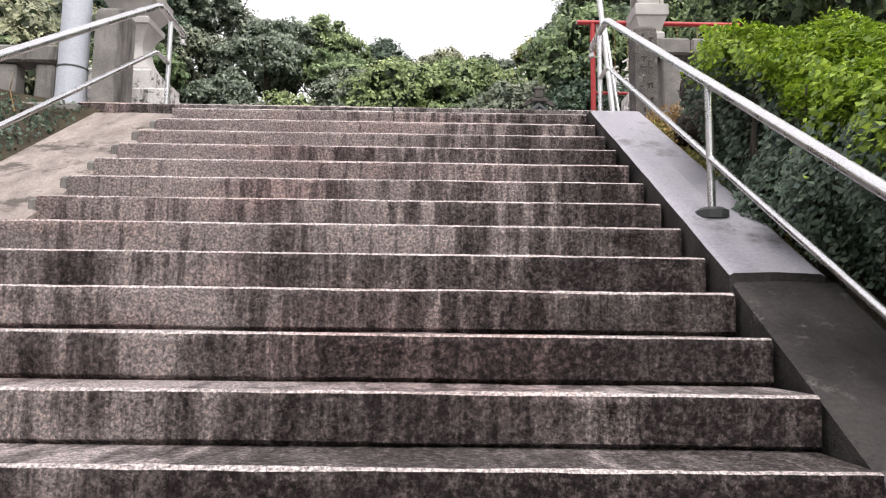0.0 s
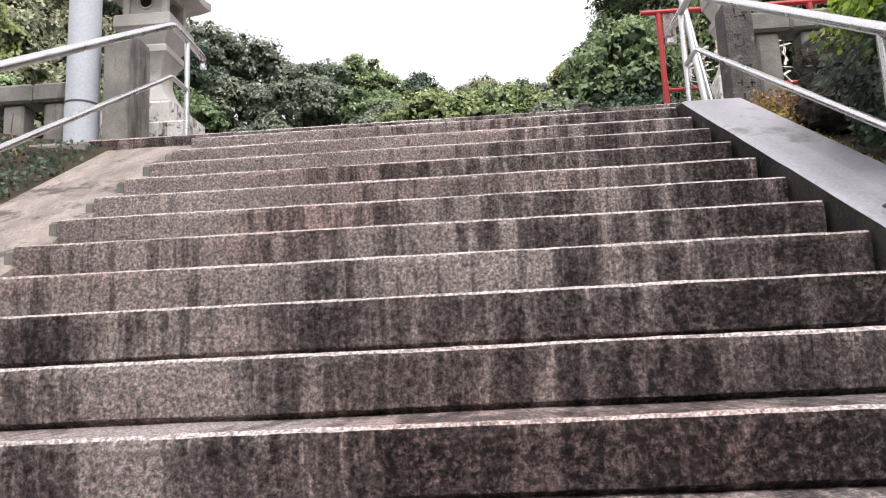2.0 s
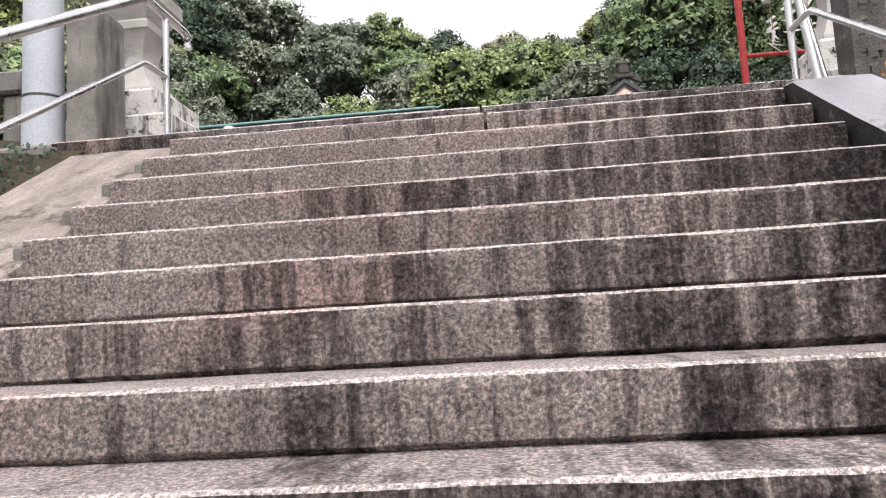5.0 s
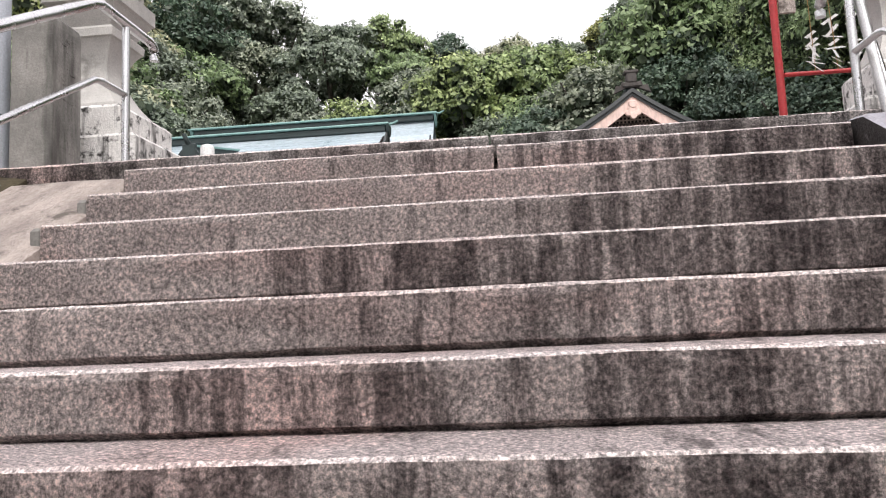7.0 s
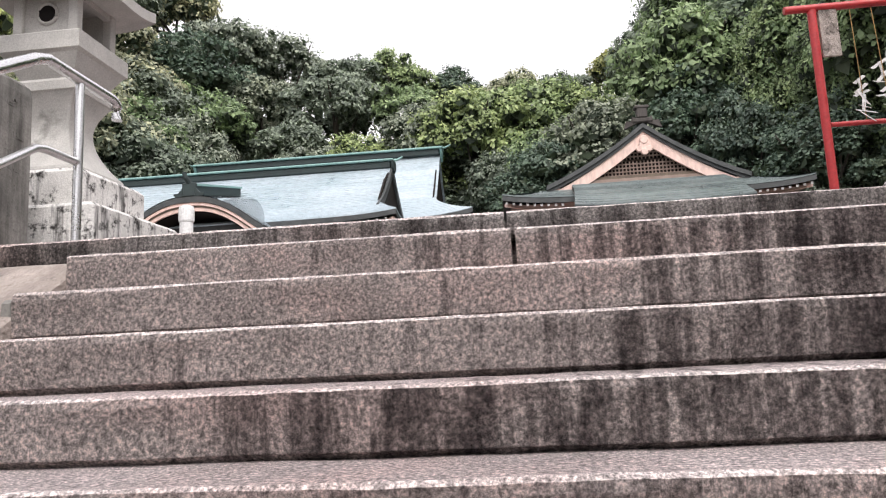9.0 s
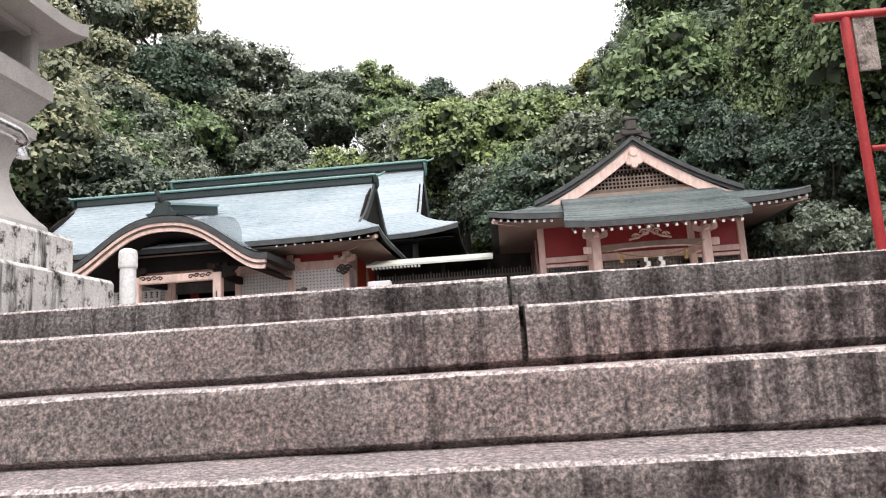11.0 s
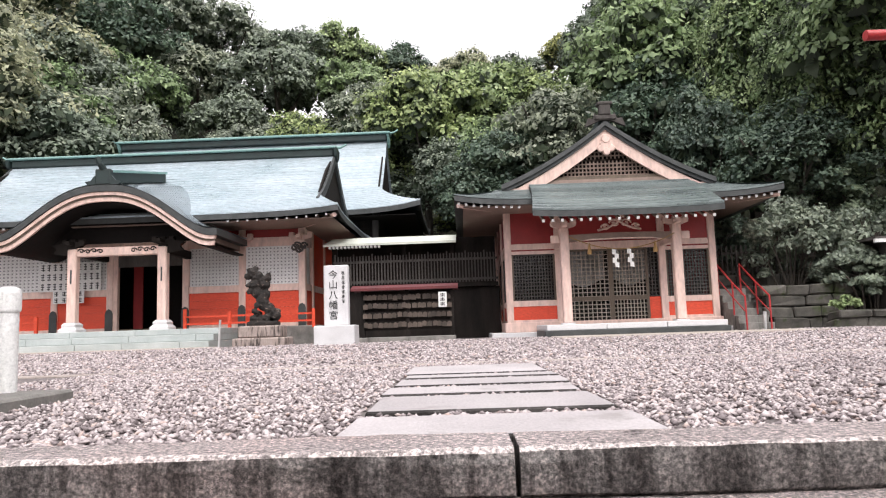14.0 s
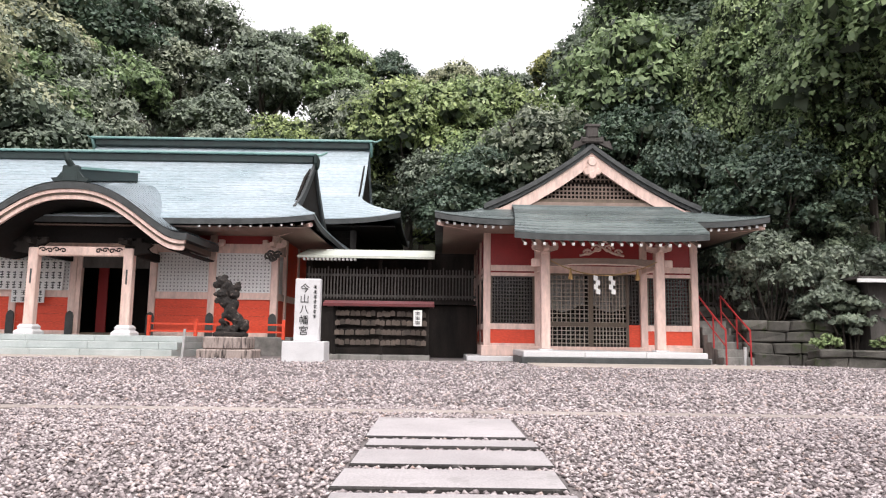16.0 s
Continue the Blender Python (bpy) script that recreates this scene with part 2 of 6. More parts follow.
DRY = surface("dry_grass", (0.30, 0.17, 0.07), (0.46, 0.30, 0.12), 0.9, 3, 40, 0.1, 0.002)
MOSS = surface("moss", (0.10, 0.10, 0.025), (0.20, 0.18, 0.05), 0.95, 6, 60, 0.8, 0.01)


for _m in (DARKWOOD, BLACK, EARTH, FOREST, SHADEDSTONE, ROCK, GREYWOOD):
    _m.node_tree.nodes["Principled BSDF"].inputs["Specular IOR Level"].default_value = 0.12


def leaf_material(name, dark, light, tint=0.32):
    """Foliage: each leaf clump and each tree has its own tone; light passes through a little."""
    m, nt, b, co = material(name)
    g = nt.nodes.new("ShaderNodeNewGeometry")
    col = ramp(nt, g.outputs["Random Per Island"], [(0.0, dark), (0.55, tuple((a + c) / 2 for a, c in zip(dark, light))), (1.0, light)])
    oi = nt.nodes.new("ShaderNodeObjectInfo")
    v = ramp(nt, oi.outputs["Random"], [(0, (1 - tint, 1 - tint * 0.8, 1 - tint)), (0.5, (1, 1, 1)), (1, (1 + tint * 1.5, 1 + tint * 0.9, 1))])
    col = mixc(nt, 1.0, col, v, "MULTIPLY")
    broad = noise_tex(nt, co, 0.9, 4, 0.6)
    col = mixc(nt, 0.9, col, ramp(nt, broad, [(0.32, (0.57, 0.60, 0.64)), (0.68, (1.42, 1.42, 1.42))]), "MULTIPLY")
    nt.links.new(col, b.inputs["Base Color"])
    b.inputs["Roughness"].default_value = 0.5
    tr = nt.nodes.new("ShaderNodeBsdfTranslucent")
    nt.links.new(col, tr.inputs["Color"])
    mx = nt.nodes.new("ShaderNodeMixShader")
    mx.inputs[0].default_value = 0.3
    out = nt.nodes["Material Output"]
    nt.links.new(b.outputs[0], mx.inputs[1])
    nt.links.new(tr.outputs[0], mx.inputs[2])
    nt.links.new(mx.outputs[0], out.inputs[0])
    return m


LEAF_MID = leaf_material("evergreen_leaves", (0.16, 0.19, 0.15), (0.42, 0.465, 0.355))
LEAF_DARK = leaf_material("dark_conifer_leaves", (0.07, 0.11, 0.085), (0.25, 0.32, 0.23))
LEAF_LIGHT = leaf_material("fresh_leaves", (0.165, 0.235, 0.11), (0.43, 0.53, 0.27))
LEAF_YELLOW = leaf_material("yellowing_leaves", (0.20, 0.21, 0.07), (0.52, 0.50, 0.19))
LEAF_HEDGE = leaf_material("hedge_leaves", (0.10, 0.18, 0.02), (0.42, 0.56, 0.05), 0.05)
# Darker than the outer leaves: shade inside crowns and hedge is in the colour.
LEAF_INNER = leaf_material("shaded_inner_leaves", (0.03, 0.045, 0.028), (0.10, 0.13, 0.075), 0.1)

# ---- building tools (all places in world metres) ----
ORIGIN = {}


def thing(name, at, label, category, group="", kind=""):
    ob = new(name)
    ob.location = at
    ORIGIN[ob.name] = Vector(at)
    return tagged(ob, label, category, group, kind)


def part(name, bm, mats, parent=None, label="", smooth=False):
    """Links a bmesh, built in world metres, as one mesh object under a thing or a part."""
    o = ORIGIN[parent.name] if parent else Vector((0, 0, 0))
    if o.length:
        bmesh.ops.translate(bm, vec=-o, verts=bm.verts)
    me = bpy.data.meshes.new(name)
    bm.to_mesh(me)
    bm.free()
    for m in mats if isinstance(mats, (list, tuple)) else [mats]:
        me.materials.append(m)
    if smooth:
        me.polygons.foreach_set("use_smooth", [True] * len(me.polygons))
    ob = new(name, me)
    if parent:
        ob.parent = parent
        ORIGIN[ob.name] = o
        if label:
            ob["label"] = label
    return ob


def setting(name, bm, mats, smooth=False, label=""):
    return tagged(part(name, bm, mats, None, "", smooth), label, "", "", "structure")


def box(bm, x0, x1, y0, y1, z0, z1, bevel=0.0, mi=0):
    vs = [bm.verts.new((x, y, z)) for z in (z0, z1) for y in (y0, y1) for x in (x0, x1)]
    fs = [bm.faces.new([vs[i] for i in q]) for q in ((0, 2, 3, 1), (4, 5, 7, 6), (0, 1, 5, 4), (2, 6, 7, 3), (0, 4, 6, 2), (1, 3, 7, 5))]
    for f in fs:
        f.material_index = mi
    if bevel:
        bmesh.ops.bevel(bm, geom=list({e for f in fs for e in f.edges}), offset=bevel, segments=1, affect="EDGES")
    return vs


def boxed(*a, **k):
    bm = bmesh.new()
    box(bm, *a, **k)
    return bm


def tube(bm, points, r, seg=10, r1=None, caps=True):
    """A round bar through the points; r1 is the radius at the end."""
    pts = [Vector(p) for p in points]
    rings = []
    for i, p in enumerate(pts):
        d = (pts[min(i + 1, len(pts) - 1)] - pts[max(i - 1, 0)]).normalized()
        a = d.orthogonal().normalized() if abs(d.z) > 0.95 else d.cross(Vector((0, 0, 1))).normalized()
        b = d.cross(a)
        rr = r if r1 is None else r + (r1 - r) * i / (len(pts) - 1)
        rings.append([bm.verts.new(p + (a * math.cos(t) + b * math.sin(t)) * rr) for t in (2 * math.pi * k / seg for k in range(seg))])
    for q, w in zip(rings, rings[1:]):
        for k in range(seg):
            bm.faces.new((q[k], q[(k + 1) % seg], w[(k + 1) % seg], w[k]))
    if caps:
        for ring, flip in ((rings[0], 1), (rings[-1], 0)):
            cap = [bm.verts.new(v.co) for v in (ring[::-1] if flip else ring)]
            bm.faces.new(cap)


def tubed(points, r, seg=10, r1=None):
    bm = bmesh.new()
    tube(bm, points, r, seg, r1)
    return bm


def rings(bm, profile, cx, cy, sides=4, turn=None, squash=1.0):
    """Stacks polygon rings (radius to a side's middle, height): square, hexagonal or round shafts."""
    turn = math.pi / sides if turn is None else turn
    f = 1 / math.cos(math.pi / sides) if sides < 12 else 1
    loops = [[bm.verts.new((cx + r * f * math.cos(turn + 2 * math.pi * k / sides), cy + squash * r * f * math.sin(turn + 2 * math.pi * k / sides), z)) for k in range(sides)] for r, z in profile]
    for q, w in zip(loops, loops[1:]):
        for k in range(sides):
            bm.faces.new((q[k], q[(k + 1) % sides], w[(k + 1) % sides], w[k]))
    bm.faces.new(loops[0][::-1])
    bm.faces.new(loops[-1])


def ringed(profile, cx, cy, sides=4, turn=None, squash=1.0):
    bm = bmesh.new()
    rings(bm, profile, cx, cy, sides, turn, squash)
    return bm


def slab(bm, outline, axis, a, b, mi=0):
    """Extrudes a flat outline between two places on an axis; outline in the two other axes, in order."""
    def put(p, v):
        return {"x": (v, p[0], p[1]), "y": (p[0], v, p[1]), "z": (p[0], p[1], v)}[axis]
    q = [bm.verts.new(put(p, a)) for p in outline]
    w = [bm.verts.new(put(p, b)) for p in outline]
    n = len(outline)
    fs = [bm.faces.new((q[k], q[(k + 1) % n], w[(k + 1) % n], w[k])) for k in range(n)]
    fs += [bm.faces.new(q[::-1]), bm.faces.new(w)]
    for f in fs:
        f.material_index = mi
    bmesh.ops.recalc_face_normals(bm, faces=fs)


def sheet(bm, fn, nu, nv, mi=0, thick=0.0):
    """A grid of fn(u, v), u and v from 0 to 1; thick adds a second skin below and closes the rim."""
    top = [[bm.verts.new(fn(i / nu, j / nv)) for i in range(nu + 1)] for j in range(nv + 1)]
    faces = [bm.faces.new((top[j][i], top[j][i + 1], top[j + 1][i + 1], top[j + 1][i])) for j in range(nv) for i in range(nu)]
    if thick:
        low = [[bm.verts.new(v.co - Vector((0, 0, thick))) for v in row] for row in top]
        faces += [bm.faces.new((low[j][i], low[j + 1][i], low[j + 1][i + 1], low[j][i + 1])) for j in range(nv) for i in range(nu)]
        rim = [(top[0][i], low[0][i], low[0][i + 1], top[0][i + 1]) for i in range(nu)] + [(top[nv][i + 1], low[nv][i + 1], low[nv][i], top[nv][i]) for i in range(nu)]
        rim += [(top[j + 1][0], low[j + 1][0], low[j][0], top[j][0]) for j in range(nv)] + [(top[j][nu], low[j][nu], low[j + 1][nu], top[j + 1][nu]) for j in range(nv)]
        faces += [bm.faces.new(q) for q in rim]
    for f in faces:
        f.material_index = mi
    return top

# ---- stairs, ground, landing ----
RISE, RUN = 0.18, 0.3055
XL, XR = -2.36, 1.045
GROUND = 0.09


def nose(y):
    return y * RISE / RUN


def wobble(p, s, a):
    return a * noise.noise(Vector(p) * s)


def stone_step(parent, x0, x1, front, top, depth, height, name="step"):
    """One hewn block: worn front edge, hollowed tread, rough face."""
    bm = bmesh.new()
    n = max(4, int((x1 - x0) / 0.06))
    prof = [(0.045, -height), (0.03, -height + 0.010), (0.006, -height + 0.024), (0.003, -height * 0.5), (0.0, -0.03), (0.005, -0.009), (0.014, -0.001), (0.024, 0.0), (0.07, 0.0), (depth, 0.002)]
    rows = []
    for i in range(n + 1):
        x = x0 + (x1 - x0) * i / n
        row = []
        for k, (dy, dz) in enumerate(prof):
            a = 0.008 if k < 6 else 0.004
            row.append(bm.verts.new((x, front + dy + wobble((x, front * 3, dz * 4 + k), 3.0, a) + wobble((x, front, dz), 14.0, a * 0.6), top + dz + wobble((x + 9, front, k), 2.0, 0.004) + wobble((x, front + k, 5), 11.0, 0.003))))
        rows.append(row)
    for i in range(n):
        for k in range(len(prof) - 1):
            f = bm.faces.new((rows[i][k], rows[i + 1][k], rows[i + 1][k + 1], rows[i][k + 1]))
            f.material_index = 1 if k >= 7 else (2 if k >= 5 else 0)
    for row, flip in ((rows[0], 1), (rows[-1], 0)):
        back = [bm.verts.new((row[0].co.x, front + depth, top - height))]
        f = bm.faces.new((row + back)[::-1] if flip else row + back)
        f.material_index = 0
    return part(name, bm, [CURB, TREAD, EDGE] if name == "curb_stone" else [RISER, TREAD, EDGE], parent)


stairs = thing("stone_stairs", (-0.66, -3.0, -3.6), "worn pinkish granite stairs with black algae streaks", "stairs", kind="structure")
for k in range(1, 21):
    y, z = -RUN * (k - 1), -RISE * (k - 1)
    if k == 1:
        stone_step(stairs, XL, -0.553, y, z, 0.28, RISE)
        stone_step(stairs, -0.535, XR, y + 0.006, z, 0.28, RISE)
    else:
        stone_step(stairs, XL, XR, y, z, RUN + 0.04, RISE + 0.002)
for x0, x1 in ((-3.6, -0.578), (-0.566, 2.6)):
    stone_step(stairs, x0, x1, 0.245, 0.114, 0.215, 0.125, "curb_stone")

# cores below the blocks, lower forecourt
bm = bmesh.new()
slab(bm, [(0.3, 0.06), (0.3, -4.2), (-7.0, -4.2), (-5.9, -3.64)], "x", XL + 0.01, XR - 0.01)
bmesh.ops.translate(bm, verts=bm.verts, vec=(0, 0.1, -0.06))
setting("stair_core", bm, RISER)

# one sheet of ground: level court above, banks beside the stairs, lower court, wooded hill behind
def hill(x, y):
    """Height of the wooded slopes round the court."""
    back = max(0.0, y - 25.0 + 0.10 * max(0, x))
    h = 0.31 * back + 0.0042 * back * back if back < 45 else 22.5
    h += 0.48 * max(0.0, -x - 19.0)
    h += 0.42 * max(0.0, x - 13.0)
    return min(h, 28.0)


def bank(x, y):
    if y >= 0.4:
        return GROUND + hill(x, y)
    out = max(0.0, -x - 3.04, x - 1.43)
    base = max(-3.62, nose(y) - 0.06) if y > -7 else -3.62
    if out <= 0:
        return -4.0
    side = -0.06 + 0.16 * min(out, 1.2) + 0.05 * noise.noise(Vector((x * 2, y * 2, 0)))
    return base + side + max(0.0, 0.25 * (out - 8))


def breaks(lo, hi, fine_lo, fine_hi, fine, coarse):
    a, out = lo, []
    while a < hi:
        out.append(a)
        a += fine if fine_lo <= a < fine_hi else coarse
    return out + [hi]


xs = breaks(-400, -60, 0, 0, 1, 85) + breaks(-60, 60, -5, 4, 0.25, 2.5) + breaks(60, 400, 0, 0, 1, 85)
xs = sorted(set(xs) | {-3.05, -2.8, 1.3, 1.43})
ys = breaks(-400, -12, 0, 0, 1, 97) + breaks(-12, 70, -8, 0.2, 0.25, 2.5) + breaks(70, 600, 0, 0, 1, 106)
ys = sorted({y for y in ys if abs(y - 0.4) > 0.2} | {0.36, 0.41})
bm = bmesh.new()
grid = [[bm.verts.new((x, y, bank(x, y))) for x in xs] for y in ys]
for j in range(len(ys) - 1):
    for i in range(len(xs) - 1):
        f = bm.faces.new((grid[j][i], grid[j][i + 1], grid[j + 1][i + 1], grid[j + 1][i]))
        cx, cy = (xs[i] + xs[i + 1]) / 2, (ys[j] + ys[j + 1]) / 2
        court = 0.38 <= cy < 24.0 and -19 < cx < 8.2
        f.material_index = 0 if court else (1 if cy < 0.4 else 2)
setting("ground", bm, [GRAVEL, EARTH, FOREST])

# sloping side walls of the stairs
def stringer(name, x0, x1, y0, y1, material_, height, label):
    bm = bmesh.new()
    n = max(6, int((y1 - y0) / 0.12))
    rows = []
    for i in range(n + 1):
        y = y0 + (y1 - y0) * i / n
        z = height(y)
        xm = (x0 + x1) / 2
        crown = 0.008 + wobble((x0, y, 0), 1.5, 0.012)
        rows.append([bm.verts.new(p) for p in ((x0, y, z - 0.9), (x0, y, z - 0.012 + wobble((x0, y, 2), 4, 0.006)), (x0 + 0.02, y, z), (xm, y, z + crown), (x1 - 0.02, y, z), (x1, y, z - 0.012 + wobble((x1, y, 3), 4, 0.006)), (x1, y, z - 0.9))])
    for q, w in zip(rows, rows[1:]):
        for k in range(6):
            bm.faces.new((q[k], q[k + 1], w[k + 1], w[k])).material_index = 1 if k in (0, 5) else 0
    bm.faces.new(rows[0]).material_index = 1
    bm.faces.new(rows[-1][::-1])
    bmesh.ops.recalc_face_normals(bm, faces=bm.faces)
    # Right-hand sides and end get the stone with shade in its colour.
    return setting(name, bm, [material_, CONCRETE if x0 < 0 else SHADEDSTONE], label=label)


def left_slope(y):
    return min(0.004, nose(y) - 0.09)


stringer("stair_side_wall", -3.06, XL - 0.002, -6.0, 0.24, CONCRETE, left_slope, "sloping weathered concrete side wall of the stairs")
stringer("stair_side_slab", XR + 0.022, 1.48, -2.645, 0.20, SLAB, lambda y: min(nose(y) + 0.04 - 0.012 * max(0.0, -1.9 - y), 0.03), "smooth damp grey stone slab beside the stairs")
stringer("stair_side_slab_lower", XR + 0.024, 1.53, -6.0, -2.67, SHADEDSTONE, lambda y: -1.568 + (y + 2.67) * 0.655, "darker stone slab beside the lower stairs")

# path slabs in the gravel
SLABS = ((0.475, 0.90), (1.03, 1.54), (1.63, 1.97), (2.07, 2.45), (2.56, 2.78), (2.88, 3.73))
path = thing("stepping_stone_path", (-0.56, 1.8, GROUND), "row of broad grey stone slabs set in gravel", "path", kind="structure")
for i, (y0, y1) in enumerate(SLABS):
    bm = bmesh.new()
    box(bm, -1.02 + 0.012 * math.sin(i * 2.1), -0.185 + 0.014 * math.cos(i * 1.7), y0, y1, GROUND - 0.06, GROUND + 0.02, 0.007)
    for v in bm.verts:
        v.co += Vector((wobble(v.co + Vector((i, 0, 0)), 3, 0.012), wobble(v.co + Vector((0, i, 4)), 3, 0.010), 0))
    # Edges below the top face take the stone with shadow in its colour.
    for f in bm.faces:
        f.material_index = 0 if f.calc_center_median().z > GROUND + 0.017 else 1
    part("slab", bm, [PATHSLAB, SHADEDSTONE], path)
kerb = thing("buried_kerb", (-3, 4.3, GROUND), "long pale stone kerb flush with the gravel", "kerb", kind="structure")
x = -16.0
while x < 8.0:
    part("kerb_stone", boxed(x, x + 1.19, 4.12, 4.27, GROUND - 0.05, GROUND + 0.016, bevel=0.008), KERB, kerb)
    x += 1.2

# ---- halls ----
def courses(parent, fn, n, nu, lip, mat):
    """A roof slope of overlapping plate rows, each a part: fn(u, s), s from eave 0 to ridge 1."""
    for k in range(n):
        s0, s1 = k / n, (k + 1) / n + 0.004
        bm = bmesh.new()
        a = [bm.verts.new(Vector(fn(i / nu, s0)) + Vector((0, 0, lip))) for i in range(nu + 1)]
        b = [bm.verts.new(Vector(fn(i / nu, min(s1, 1.0)))) for i in range(nu + 1)]
        c = [bm.verts.new(Vector(fn(i / nu, s0)) - Vector((0, 0, 0.02))) for i in range(nu + 1)]
        for i in range(nu):
            for q in ((a[i], a[i + 1], b[i + 1], b[i]), (c[i], c[i + 1], a[i + 1], a[i])):
                bm.faces.new(q)
        part("roof_course", bm, mat, parent)


def lattice(bm, x0, x1, y, z0, z1, nx, nz, w, d=0.02):
    for i in range(nx + 1):
        x = x0 + (x1 - x0) * i / nx
        box(bm, x - w / 2, x + w / 2, y - d, y, z0, z1)
    for j in range(nz + 1):
        z = z0 + (z1 - z0) * j / nz
        box(bm, x0, x1, y - d * 1.15, y - d * 0.2, z - w / 2, z + w / 2)


def lattice_side(bm, x, y0, y1, z0, z1, ny, nz, w, d=0.02):
    s = 1 if d > 0 else -1
    for i in range(ny + 1):
        y = y0 + (y1 - y0) * i / ny
        box(bm, min(x, x + d), max(x, x + d), y - w / 2, y + w / 2, z0, z1)
    for j in range(nz + 1):
        z = z0 + (z1 - z0) * j / nz
        box(bm, min(x + 0.2 * d, x + d * 1.15), max(x + 0.2 * d, x + d * 1.15), y0, y1, z - w / 2, z + w / 2)


def shared(name, me, parent, at, rot=(0, 0, 0), scale=(1, 1, 1)):
    ob = new(name, me)
    ob.parent = parent
    o = ORIGIN[parent.name]
    ob.location, ob.rotation_euler, ob.scale = Vector(at) - o, rot, scale
    ORIGIN[ob.name] = o
    return ob


def mesh_of(name, bm, mats):
    me = bpy.data.meshes.new(name)
    bm.to_mesh(me)
    bm.free()
    for m in mats if isinstance(mats, (list, tuple)) else [mats]:
        me.materials.append(m)
    return me


bm = bmesh.new()
box(bm, -0.035, 0.035, 0, 1.2, -0.04, 0.04)
box(bm, -0.036, 0.036, -0.012, 0.002, -0.041, 0.041, mi=1)
RAFTER = mesh_of("rafter", bm, [SOFFIT, WHITE])


def bracket(parent, x, y, z, s=1.0, mat=None):
    """A stepped bracket block on a column head."""
    bm = bmesh.new()
    box(bm, x - 0.12 * s, x + 0.12 * s, y - 0.12 * s, y + 0.12 * s, z, z + 0.10 * s, 0.012)
    slab(bm, [(x - 0.36 * s, z + 0.24 * s), (x - 0.33 * s, z + 0.15 * s), (x - 0.16 * s, z + 0.10 * s), (x + 0.16 * s, z + 0.10 * s), (x + 0.33 * s, z + 0.15 * s), (x + 0.36 * s, z + 0.24 * s)], "y", y - 0.07 * s, y + 0.07 * s)
    for dx in (-0.27, 0, 0.27):
        box(bm, x + (dx - 0.075) * s, x + (dx + 0.075) * s, y - 0.085 * s, y + 0.085 * s, z + 0.24 * s, z + 0.33 * s, 0.01)
    slab(bm, [(y - 0.40 * s, z + 0.23 * s), (y - 0.38 * s, z + 0.13 * s), (y - 0.1 * s, z + 0.10 * s), (y + 0.1 * s, z + 0.10 * s), (y + 0.1 * s, z + 0.23 * s)], "x", x - 0.06 * s, x + 0.06 * s)
    part("bracket", bm, mat or CREAM, parent)


def scroll(bm, cx, y, z, w, h, d=0.05, turns=1.4, flip=1):
    """A flat carved spiral."""
    pts = [(cx + flip * w * (1 - t * 0.8) * math.cos(turns * 2 * math.pi * t) * 0.5, y, z + h * (1 - t * 0.8) * math.sin(turns * 2 * math.pi * t) * 0.5) for t in (i / 22 for i in range(23))]
    tube(bm, pts, d * 0.5, 6)


